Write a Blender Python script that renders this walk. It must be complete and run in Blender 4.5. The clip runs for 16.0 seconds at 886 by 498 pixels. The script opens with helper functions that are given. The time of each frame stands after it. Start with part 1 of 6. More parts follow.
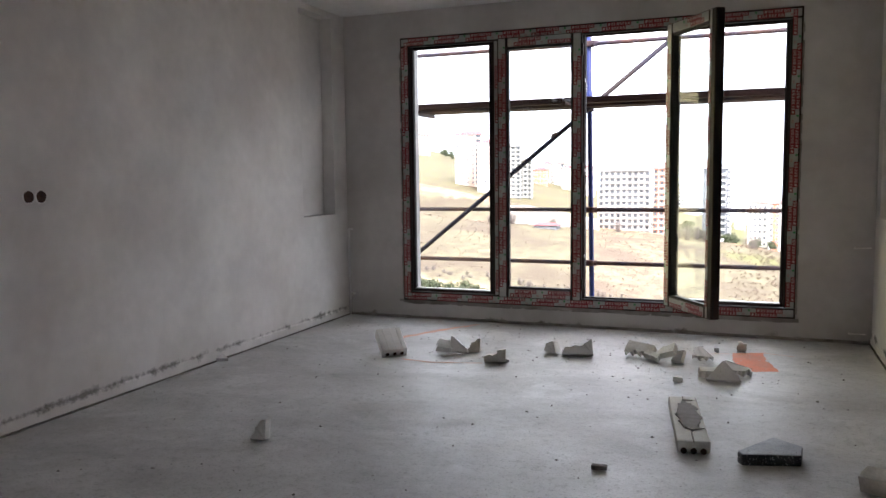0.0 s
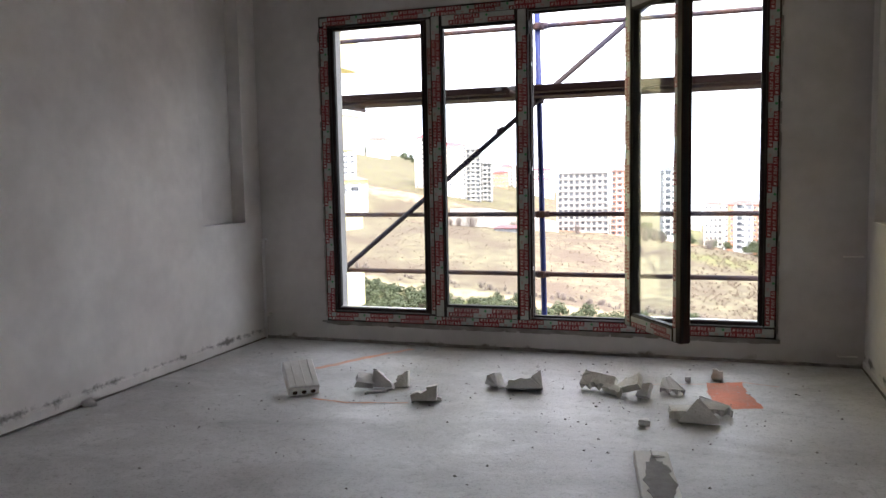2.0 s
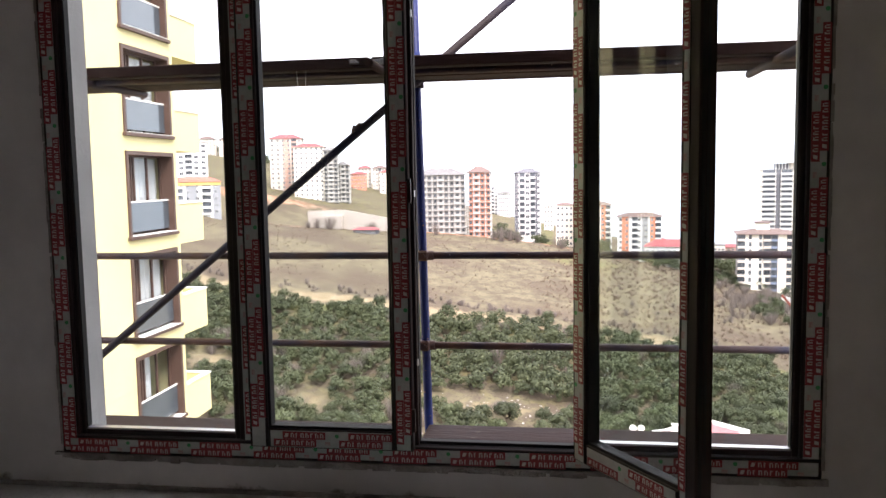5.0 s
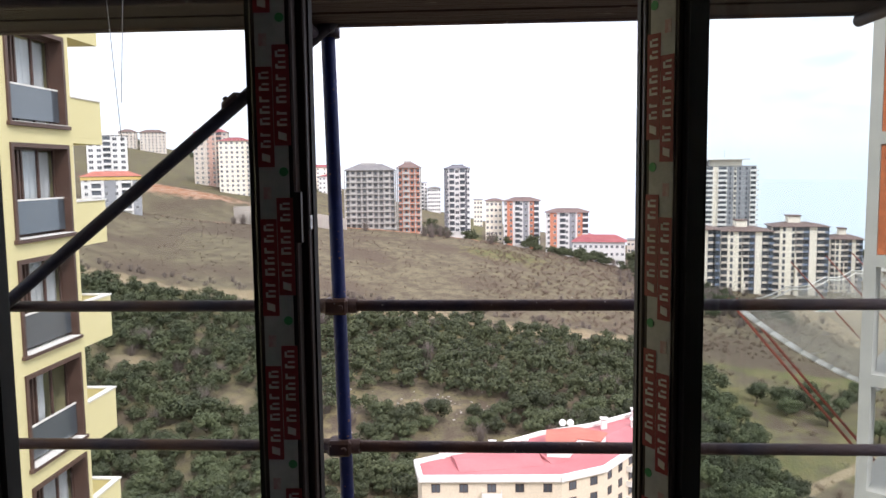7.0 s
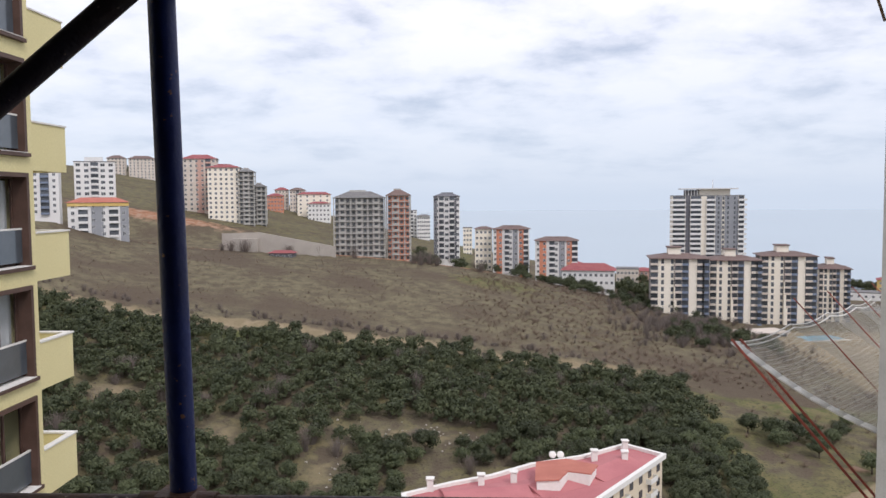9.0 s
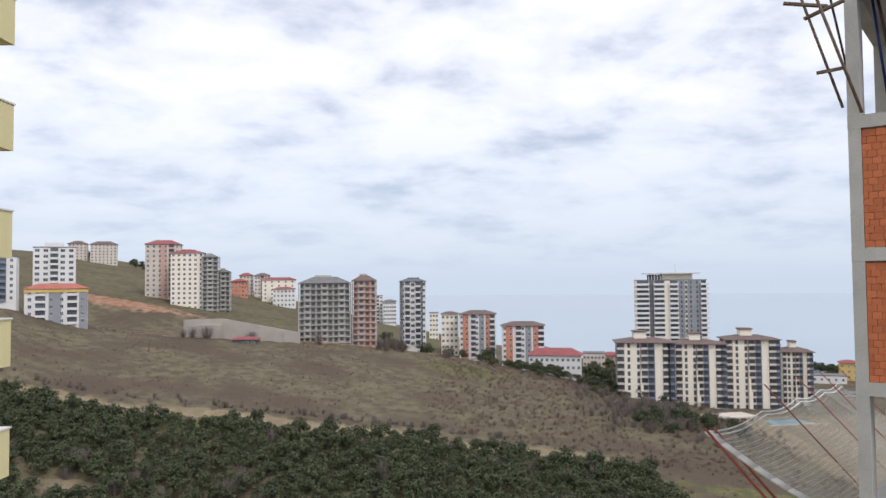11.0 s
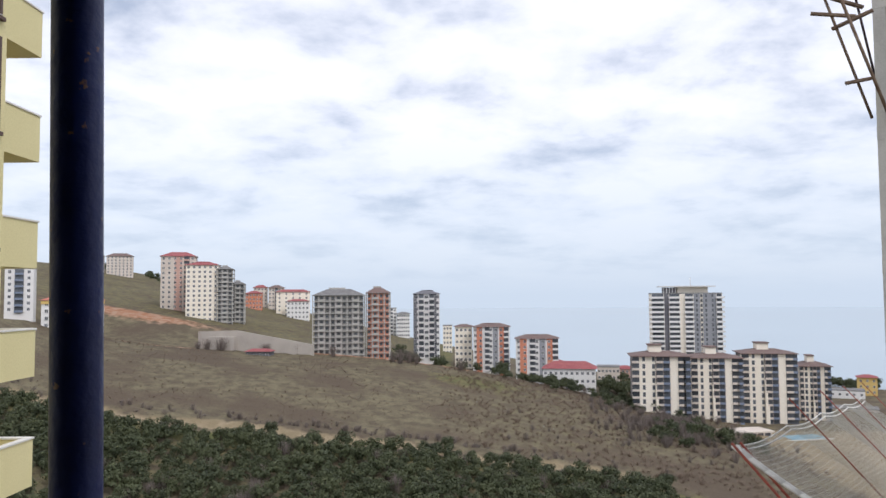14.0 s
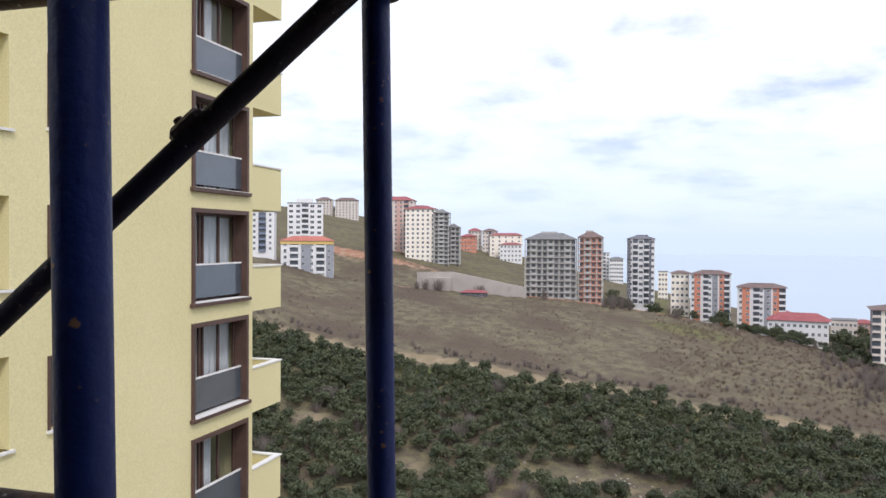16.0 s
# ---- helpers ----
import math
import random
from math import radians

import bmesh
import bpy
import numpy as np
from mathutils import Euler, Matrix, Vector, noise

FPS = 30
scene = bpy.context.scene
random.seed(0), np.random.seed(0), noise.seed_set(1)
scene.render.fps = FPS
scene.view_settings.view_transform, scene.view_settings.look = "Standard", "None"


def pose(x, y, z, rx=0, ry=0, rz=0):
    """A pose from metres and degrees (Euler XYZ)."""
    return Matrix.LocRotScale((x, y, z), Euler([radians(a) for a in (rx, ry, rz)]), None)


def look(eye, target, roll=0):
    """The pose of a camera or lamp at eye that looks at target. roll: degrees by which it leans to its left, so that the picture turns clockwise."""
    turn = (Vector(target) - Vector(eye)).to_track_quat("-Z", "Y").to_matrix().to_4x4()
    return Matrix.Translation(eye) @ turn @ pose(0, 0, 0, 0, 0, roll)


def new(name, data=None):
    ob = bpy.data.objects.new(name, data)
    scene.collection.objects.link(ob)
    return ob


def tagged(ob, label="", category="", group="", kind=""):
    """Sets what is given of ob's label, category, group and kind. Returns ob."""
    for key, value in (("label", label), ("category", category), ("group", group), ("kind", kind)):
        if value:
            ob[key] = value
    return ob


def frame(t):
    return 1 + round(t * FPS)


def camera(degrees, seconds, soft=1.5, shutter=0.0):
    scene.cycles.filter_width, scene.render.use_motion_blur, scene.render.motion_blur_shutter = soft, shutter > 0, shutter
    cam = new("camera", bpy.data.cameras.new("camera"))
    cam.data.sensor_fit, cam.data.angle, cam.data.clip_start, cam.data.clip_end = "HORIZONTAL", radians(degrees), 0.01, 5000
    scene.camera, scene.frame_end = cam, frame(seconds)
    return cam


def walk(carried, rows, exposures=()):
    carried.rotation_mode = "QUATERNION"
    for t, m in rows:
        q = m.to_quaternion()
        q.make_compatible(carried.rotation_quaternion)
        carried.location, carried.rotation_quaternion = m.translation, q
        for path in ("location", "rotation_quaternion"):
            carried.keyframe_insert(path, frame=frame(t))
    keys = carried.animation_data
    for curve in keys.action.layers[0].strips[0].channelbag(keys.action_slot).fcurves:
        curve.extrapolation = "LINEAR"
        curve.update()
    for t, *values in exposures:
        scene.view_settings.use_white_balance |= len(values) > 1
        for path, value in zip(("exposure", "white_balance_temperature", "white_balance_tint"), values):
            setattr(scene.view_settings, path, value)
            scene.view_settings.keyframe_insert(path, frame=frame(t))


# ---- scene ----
cam = camera(58.5, 16.0)

PATH = [
    (0, (3.603, -6.698, 1.327), (2.876, -4.845, 1.14), -0.7),
    (0.5, (3.537, -6.576, 1.284), (2.82, -4.716, 1.116), -0.8),
    (1, (3.527, -6.318, 1.324), (2.808, -4.459, 1.155), -0.8),
    (1.5, (3.467, -6.063, 1.312), (2.781, -4.193, 1.133), -0.8),
    (2, (3.488, -5.693, 1.299), (2.853, -3.805, 1.119), -1.1),
    (2.5, (3.402, -5.229, 1.31), (2.855, -3.315, 1.119), -1.1),
    (3, (3.298, -4.84, 1.328), (2.787, -2.916, 1.135), -0.9),
    (3.5, (3.201, -4.494, 1.359), (2.742, -2.556, 1.176), -1.1),
    (4, (3.102, -4.073, 1.438), (2.711, -2.12, 1.256), -1.0),
    (6.5, (2.644, -2.097, 1.392), (2.48, -0.113, 1.202), -0.9),
    (7, (2.634, -1.599, 1.452), (2.52, 0.388, 1.255), -0.7),
    (7.5, (2.633, -1.21, 1.462), (2.538, 0.779, 1.275), -0.9),
    (8, (2.647, -0.856, 1.491), (2.558, 1.135, 1.32), -1.0),
    (8.5, (2.662, -0.509, 1.52), (2.574, 1.483, 1.369), -0.8),
    (9, (2.652, -0.19, 1.549), (2.565, 1.804, 1.421), -0.4),
    (9.5, (2.667, -0.015, 1.559), (2.58, 1.982, 1.488), -0.5),
    (12, (2.706, 0.609, 1.558), (2.779, 2.604, 1.682), -0.6),
    (12.5, (2.687, 0.627, 1.543), (2.778, 2.621, 1.667), -0.6),
    (13, (2.635, 0.618, 1.534), (2.729, 2.612, 1.656), -0.5),
    (13.5, (2.544, 0.569, 1.523), (2.605, 2.564, 1.643), -0.4),
    (14, (2.458, 0.491, 1.532), (2.424, 2.488, 1.65), -0.4),
    (14.5, (2.442, 0.372, 1.601), (2.314, 2.365, 1.712), -0.2),
    (15, (2.482, 0.152, 1.544), (2.266, 2.138, 1.638), -0.4),
    (15.5, (2.539, 0.06, 1.518), (2.161, 2.024, 1.567), -0.2),
    (16, (2.579, -0.038, 1.502), (2.019, 1.882, 1.479), 0.3),
]
# seconds, stops, kelvin, tint
EXPOSURES = [(0.0, 2.7, 6350, 18), (1.0, 2.65, 6350, 18), (2.0, 2.55, 6350, 18), (3.0, 2.4, 6450, 19), (4.2, 2.15, 6700, 20), (6.3, 1.10, 6350, 20), (6.5, 1.02, 6350, 20), (7.0, 0.88, 6350, 19),
             (8.0, 0.72, 6350, 17), (8.5, 0.40, 6300, 16), (9.0, 0.0, 6350, 16), (9.5, -0.1, 6350, 15), (12.0, 0.0, 6250, 14), (14.0, 0.0, 6250, 14), (15.0, 0.05, 6150, 16), (16.0, 0.25, 6100, 16)]
SKY_STRENGTH, SKY_BLUE, SUN_STRENGTH = 1.1, 0.10, 1.5
walk(cam, [(t, look(eye, target, roll)) for t, eye, target, roll in PATH], EXPOSURES)

# ---------------------------------------------------------------- world and sun
world = bpy.data.worlds.new("overcast_sky")
scene.world = world
world.use_nodes = True
wt = world.node_tree
wn, wl = wt.nodes, wt.links
wn.clear()
w_out, w_bg = wn.new("ShaderNodeOutputWorld"), wn.new("ShaderNodeBackground")
w_sky = wn.new("ShaderNodeTexSky")
w_sky.sky_type, w_sky.sun_disc = "NISHITA", False
w_sky.sun_elevation, w_sky.sun_rotation = radians(47), radians(143)
w_sky.air_density, w_sky.dust_density = 1.0, 2.0
w_dim = wn.new("ShaderNodeVectorMath"); w_dim.operation = "SCALE"; w_dim.inputs["Scale"].default_value = SKY_BLUE
w_co = wn.new("ShaderNodeTexCoord")
w_sep = wn.new("ShaderNodeSeparateXYZ")
w_h = wn.new("ShaderNodeMath"); w_h.operation = "MAXIMUM"; w_h.inputs[1].default_value = 0.0
w_h2 = wn.new("ShaderNodeMath"); w_h2.operation = "ADD"; w_h2.inputs[1].default_value = 0.22
w_dx = wn.new("ShaderNodeMath"); w_dx.operation = "DIVIDE"
w_dy = wn.new("ShaderNodeMath"); w_dy.operation = "DIVIDE"
w_com = wn.new("ShaderNodeCombineXYZ")
w_no = wn.new("ShaderNodeTexNoise"); w_no.inputs["Scale"].default_value = 2.3; w_no.inputs["Detail"].default_value = 8; w_no.inputs["Roughness"].default_value = 0.56; w_no.inputs["Distortion"].default_value = 0.12
w_ra = wn.new("ShaderNodeValToRGB")
w_ra.color_ramp.elements[0].position, w_ra.color_ramp.elements[0].color = 0.40, (1.08, 1.08, 1.08, 1)
w_ra.color_ramp.elements[1].position, w_ra.color_ramp.elements[1].color = 0.68, (0.47, 0.54, 0.66, 1)
e = w_ra.color_ramp.elements.new(0.52); e.color = (0.92, 0.95, 1.0, 1)
w_hz = wn.new("ShaderNodeMapRange"); w_hz.inputs["From Min"].default_value = 0.0; w_hz.inputs["From Max"].default_value = 0.24
w_mh = wn.new("ShaderNodeMix"); w_mh.data_type = "RGBA"; w_mh.inputs["A"].default_value = (0.64, 0.74, 0.84, 1)
w_add = wn.new("ShaderNodeMix"); w_add.data_type = "RGBA"; w_add.inputs["Factor"].default_value = 0.88
wl.new(w_co.outputs["Generated"], w_sep.inputs[0])
wl.new(w_sep.outputs["Z"], w_h.inputs[0]); wl.new(w_h.outputs[0], w_h2.inputs[0])
wl.new(w_sep.outputs["X"], w_dx.inputs[0]); wl.new(w_h2.outputs[0], w_dx.inputs[1])
wl.new(w_sep.outputs["Y"], w_dy.inputs[0]); wl.new(w_h2.outputs[0], w_dy.inputs[1])
wl.new(w_dx.outputs[0], w_com.inputs[0]); wl.new(w_dy.outputs[0], w_com.inputs[1])
wl.new(w_com.outputs[0], w_no.inputs["Vector"]); wl.new(w_no.outputs["Fac"], w_ra.inputs[0])
wl.new(w_h.outputs[0], w_hz.inputs["Value"]); wl.new(w_hz.outputs[0], w_mh.inputs["Factor"])
wl.new(w_ra.outputs[0], w_mh.inputs["B"])
wl.new(w_sky.outputs[0], w_dim.inputs[0])
wl.new(w_dim.outputs[0], w_add.inputs["A"]); wl.new(w_mh.outputs["Result"], w_add.inputs["B"])
wl.new(w_add.outputs["Result"], w_bg.inputs["Color"]); w_bg.inputs["Strength"].default_value = SKY_STRENGTH
wl.new(w_bg.outputs[0], w_out.inputs[0])

sun_lamp = new("sun", bpy.data.lights.new("sun", "SUN"))
sun_lamp.data.energy, sun_lamp.data.angle, sun_lamp.data.color = SUN_STRENGTH, radians(14), (1.0, 0.96, 0.9)
sun_lamp.matrix_world = look((45, -60, 80), (0, 0, 0))


# ---------------------------------------------------------------- materials
def surf(name, a, b, scale=2.0, fine=30.0, rough=0.8, bump=0.15, metal=0.0, third=None, third_at=0.62, vary=0.0, bump_size=0.02, stretch=None, spec=0.3, grain=0.18):
    """Two base colours in broad patches, a third in spots, fine grain and relief."""
    m = bpy.data.materials.new(name)
    m.use_nodes = True
    n, l = m.node_tree.nodes, m.node_tree.links
    p = n["Principled BSDF"]
    p.inputs["Roughness"].default_value, p.inputs["Metallic"].default_value = rough, metal
    p.inputs["Specular IOR Level"].default_value = spec
    co = n.new("ShaderNodeTexCoord")
    src = co.outputs["Object"]
    if stretch:
        mp = n.new("ShaderNodeMapping"); mp.inputs["Scale"].default_value = stretch
        l.new(src, mp.inputs[0]); src = mp.outputs[0]
    big, small = n.new("ShaderNodeTexNoise"), n.new("ShaderNodeTexNoise")
    big.inputs["Scale"].default_value, big.inputs["Detail"].default_value = scale, 5
    small.inputs["Scale"].default_value, small.inputs["Detail"].default_value = fine, 4
    l.new(src, big.inputs["Vector"]); l.new(src, small.inputs["Vector"])
    r = n.new("ShaderNodeMapRange"); r.inputs["From Min"].default_value, r.inputs["From Max"].default_value = 0.36, 0.64
    l.new(big.outputs["Fac"], r.inputs["Value"])
    mx = n.new("ShaderNodeMix"); mx.data_type = "RGBA"
    mx.inputs["A"].default_value, mx.inputs["B"].default_value = (*a, 1), (*b, 1)
    l.new(r.outputs[0], mx.inputs["Factor"])
    col = mx.outputs["Result"]
    if third:
        r3 = n.new("ShaderNodeMapRange"); r3.inputs["From Min"].default_value, r3.inputs["From Max"].default_value = third_at, third_at + 0.05
        l.new(small.outputs["Fac"], r3.inputs["Value"])
        m3 = n.new("ShaderNodeMix"); m3.data_type = "RGBA"; m3.inputs["B"].default_value = (*third, 1)
        l.new(col, m3.inputs["A"]); l.new(r3.outputs[0], m3.inputs["Factor"]); col = m3.outputs["Result"]
    hs = n.new("ShaderNodeHueSaturation")
    v = n.new("ShaderNodeMapRange"); v.inputs["To Min"].default_value, v.inputs["To Max"].default_value = 1 - grain, 1 + grain
    l.new(small.outputs["Fac"], v.inputs["Value"])
    if vary:
        oi = n.new("ShaderNodeObjectInfo")
        vr = n.new("ShaderNodeMapRange"); vr.inputs["To Min"].default_value, vr.inputs["To Max"].default_value = 1 - vary, 1 + vary
        l.new(oi.outputs["Random"], vr.inputs["Value"])
        mu = n.new("ShaderNodeMath"); mu.operation = "MULTIPLY"
        l.new(v.outputs[0], mu.inputs[0]); l.new(vr.outputs[0], mu.inputs[1]); l.new(mu.outputs[0], hs.inputs["Value"])
    else:
        l.new(v.outputs[0], hs.inputs["Value"])
    l.new(col, hs.inputs["Color"]); l.new(hs.outputs[0], p.inputs["Base Color"])
    if bump:
        bp = n.new("ShaderNodeBump"); bp.inputs["Strength"].default_value, bp.inputs["Distance"].default_value = bump, bump_size
        l.new(small.outputs["Fac"], bp.inputs["Height"]); l.new(bp.outputs[0], p.inputs["Normal"])
    rr = n.new("ShaderNodeMapRange"); rr.inputs["To Min"].default_value, rr.inputs["To Max"].default_value = max(0.02, rough - 0.12), min(1, rough + 0.12)
    l.new(big.outputs["Fac"], rr.inputs["Value"]); l.new(rr.outputs[0], p.inputs["Roughness"])
    return m


def pane_material(name, tint, gloss=0.06):
    m = bpy.data.materials.new(name)
    m.use_nodes = True
    n, l = m.node_tree.nodes, m.node_tree.links
    n.remove(n["Principled BSDF"])
    tr, gl, lw, mx = n.new("ShaderNodeBsdfTransparent"), n.new("ShaderNodeBsdfGlossy"), n.new("ShaderNodeLayerWeight"), n.new("ShaderNodeMixShader")
    tr.inputs[0].default_value, gl.inputs["Roughness"].default_value, lw.inputs[0].default_value = (*tint, 1), gloss, 0.5
    pw, sc = n.new("ShaderNodeMath"), n.new("ShaderNodeMath")
    pw.operation, pw.inputs[1].default_value = "POWER", 5.0
    sc.operation, sc.inputs[1].default_value, sc.inputs[2].default_value = "MULTIPLY_ADD", 0.55, 0.035
    l.new(lw.outputs["Facing"], pw.inputs[0]); l.new(pw.outputs[0], sc.inputs[0]); l.new(sc.outputs[0], mx.inputs[0]); l.new(tr.outputs[0], mx.inputs[1]); l.new(gl.outputs[0], mx.inputs[2])
    l.new(mx.outputs[0], n["Material Output"].inputs[0])
    return m


def plaster_material(name, a, b, dirt, base_height=0.0):
    """Trowelled wall plaster with broad stains, fine trowel relief and a mouldy, broken line of dirt along the foot."""
    m = surf(name, a, b, scale=1.2, fine=11, rough=0.88, bump=0.16, bump_size=0.012, grain=0.09)
    if not base_height:
        return m
    n, l = m.node_tree.nodes, m.node_tree.links
    p = n["Principled BSDF"]
    old = p.inputs["Base Color"].links[0].from_socket
    co, sep, no = n.new("ShaderNodeTexCoord"), n.new("ShaderNodeSeparateXYZ"), n.new("ShaderNodeTexNoise")
    no.inputs["Scale"].default_value, no.inputs["Detail"].default_value, no.inputs["Roughness"].default_value = 6, 10, 0.7
    l.new(co.outputs["Object"], sep.inputs[0]); l.new(co.outputs["Object"], no.inputs["Vector"])
    lift = n.new("ShaderNodeMath"); lift.operation, lift.inputs[1].default_value = "SUBTRACT", base_height
    dist = n.new("ShaderNodeMath"); dist.operation = "ABSOLUTE"
    hh = n.new("ShaderNodeMapRange")
    hh.inputs["From Min"].default_value, hh.inputs["From Max"].default_value, hh.inputs["To Min"].default_value, hh.inputs["To Max"].default_value = 0.0, 0.06, 0.13, -0.16
    l.new(sep.outputs["Z"], lift.inputs[0]); l.new(lift.outputs[0], dist.inputs[0]); l.new(dist.outputs[0], hh.inputs["Value"])
    ad = n.new("ShaderNodeMath"); ad.operation = "ADD"
    l.new(no.outputs["Fac"], ad.inputs[0]); l.new(hh.outputs[0], ad.inputs[1])
    th = n.new("ShaderNodeMapRange"); th.inputs["From Min"].default_value, th.inputs["From Max"].default_value, th.inputs["To Max"].default_value = 0.565, 0.70, 0.82
    l.new(ad.outputs[0], th.inputs["Value"])
    mx = n.new("ShaderNodeMix"); mx.data_type = "RGBA"; mx.inputs["B"].default_value = (*dirt, 1)
    l.new(old, mx.inputs["A"]); l.new(th.outputs[0], mx.inputs["Factor"]); l.new(mx.outputs["Result"], p.inputs["Base Color"])
    return m


def screed_material():
    """Trowelled cement screed: long pale and dark sweeps, brownish patches, grit and a dull sheen."""
    m = bpy.data.materials.new("floor_screed")
    m.use_nodes = True
    n, l = m.node_tree.nodes, m.node_tree.links
    p = n["Principled BSDF"]
    p.inputs["Specular IOR Level"].default_value = 0.5
    co = n.new("ShaderNodeTexCoord")

    def tex(scale, stretch, detail, rough, twist, turn=0.0):
        mp, t = n.new("ShaderNodeMapping"), n.new("ShaderNodeTexNoise")
        mp.inputs["Scale"].default_value, mp.inputs["Rotation"].default_value = stretch, (0, 0, radians(turn))
        for k, v in (("Scale", scale), ("Detail", detail), ("Roughness", rough), ("Distortion", twist)):
            t.inputs[k].default_value = v
        l.new(co.outputs["Object"], mp.inputs[0]); l.new(mp.outputs[0], t.inputs["Vector"])
        return t.outputs["Fac"]

    def span(f, a, b, c=0.0, d=1.0):
        r = n.new("ShaderNodeMapRange")
        for k, v in (("From Min", a), ("From Max", b), ("To Min", c), ("To Max", d)):
            r.inputs[k].default_value = v
        l.new(f, r.inputs["Value"])
        return r.outputs[0]

    def mix(f, a, b):
        x = n.new("ShaderNodeMix"); x.data_type = "RGBA"
        l.new(f, x.inputs["Factor"])
        for k, c in (("A", a), ("B", b)):
            if isinstance(c, tuple):
                x.inputs[k].default_value = (*c, 1)
            else:
                l.new(c, x.inputs[k])
        return x.outputs["Result"]
    sweep = tex(1.0, (0.8, 1.25, 1), 8, 0.60, 0.7, -18)
    streak = tex(2.2, (0.8, 1.2, 1), 10, 0.72, 0.6, 15)
    patch = tex(0.9, (1, 1, 1), 7, 0.6, 0.6)
    grit = tex(75, (1, 1, 1), 4, 0.7, 0.0)
    grain = tex(20, (1, 1, 1), 8, 0.85, 0.0)
    c = mix(span(sweep, 0.34, 0.66), (0.39, 0.384, 0.374), (0.63, 0.622, 0.61))
    c = mix(span(streak, 0.54, 0.70, 0.0, 0.50), c, (0.76, 0.75, 0.74))
    c = mix(span(streak, 0.46, 0.30, 0.0, 0.50), c, (0.30, 0.322, 0.312))
    c = mix(span(patch, 0.54, 0.68, 0.0, 0.30), c, (0.46, 0.41, 0.35))
    c = mix(span(grit, 0.56, 0.66, 0.0, 0.7), c, (0.20, 0.19, 0.18))
    c = mix(span(grain, 0.53, 0.66, 0.0, 0.70), c, (0.22, 0.212, 0.20))
    c = mix(span(grain, 0.44, 0.34, 0.0, 0.45), c, (0.74, 0.73, 0.72))
    l.new(c, p.inputs["Base Color"])
    l.new(span(streak, 0.3, 0.7, 0.60, 0.39), p.inputs["Roughness"])
    ad = n.new("ShaderNodeMath"); ad.operation = "MULTIPLY_ADD"; ad.inputs[1].default_value = 3.0
    l.new(streak, ad.inputs[0]); l.new(grit, ad.inputs[2])
    bp = n.new("ShaderNodeBump"); bp.inputs["Strength"].default_value, bp.inputs["Distance"].default_value = 0.5, 0.004
    l.new(ad.outputs[0], bp.inputs["Height"]); l.new(bp.outputs[0], p.inputs["Normal"])
    return m


M_PLASTER = plaster_material("wall_plaster", (0.62, 0.59, 0.57), (0.80, 0.777, 0.757), (0.10, 0.09, 0.08), 0.078)
# same plaster in a darker tone: the backlit wall's shade is in its colour
M_PLASTER_SHADED = plaster_material("window_wall_plaster_shaded", (0.53, 0.505, 0.485), (0.68, 0.655, 0.64), (0.15, 0.12, 0.09), 0.012)
M_CEIL = plaster_material("ceiling_plaster", (0.75, 0.735, 0.73), (0.81, 0.80, 0.795), (0.1, 0.1, 0.1))
M_FLOOR = screed_material()
M_JOINT = surf("dark_joint_dirt", (0.10, 0.090, 0.080), (0.20, 0.18, 0.16), scale=7, fine=60, rough=0.95, bump=0.6, bump_size=0.01)
M_MORTAR = surf("mortar", (0.36, 0.34, 0.31), (0.22, 0.20, 0.18), scale=9, fine=60, rough=0.95, bump=0.7, bump_size=0.02)
M_REVEAL = surf("reveal_render", (0.38, 0.375, 0.37), (0.46, 0.455, 0.45), scale=3, fine=40, rough=0.9, bump=0.2)
M_PVC = surf("dark_walnut_profile", (0.013, 0.006, 0.005), (0.022, 0.010, 0.008), scale=5, fine=60, rough=0.5, bump=0.05, stretch=(1, 1, 0.12), spec=0.3)
M_SEAL = surf("black_rubber_seal", (0.012, 0.012, 0.012), (0.02, 0.02, 0.02), rough=0.7, bump=0)
M_FILM = surf("grey_protective_film", (0.35, 0.355, 0.34), (0.45, 0.455, 0.435), scale=8, fine=70, rough=0.35, bump=0.12, spec=0.5)
M_REDPRINT = surf("red_film_print", (0.25, 0.022, 0.030), (0.20, 0.016, 0.024), scale=9, fine=90, rough=0.4, bump=0.02, spec=0.5)
M_GREENDOT = surf("green_film_dot", (0.05, 0.26, 0.10), (0.06, 0.3, 0.12), rough=0.4, bump=0)
M_STAMP = surf("faint_red_stamp", (0.40, 0.22, 0.21), (0.46, 0.40, 0.37), scale=60, fine=300, rough=0.4, bump=0)
M_PALEPRINT = surf("pale_film_print", (0.55, 0.50, 0.47), (0.60, 0.55, 0.52), rough=0.4, bump=0)
M_GLASS = pane_material("clear_glass", (0.96, 0.98, 0.97), 0.01)
M_STEEL = surf("zinc_hardware", (0.5, 0.5, 0.5), (0.6, 0.6, 0.6), rough=0.35, metal=0.9, bump=0)
M_BLUE = surf("blue_scaffold_paint", (0.008, 0.014, 0.075), (0.012, 0.030, 0.17), scale=2.2, fine=55, rough=0.5, bump=0.15, third=(0.20, 0.11, 0.07), third_at=0.665, spec=0.3)
M_RUST = surf("rusty_tube", (0.085, 0.040, 0.026), (0.030, 0.026, 0.045), scale=4, fine=60, rough=0.6, bump=0.25, third=(0.30, 0.27, 0.25), third_at=0.68, metal=0.1)
M_BRACE = surf("dark_brace_paint", (0.010, 0.013, 0.040), (0.026, 0.017, 0.018), scale=3, fine=60, rough=0.55, bump=0.25, third=(0.12, 0.09, 0.08), third_at=0.68, spec=0.25)
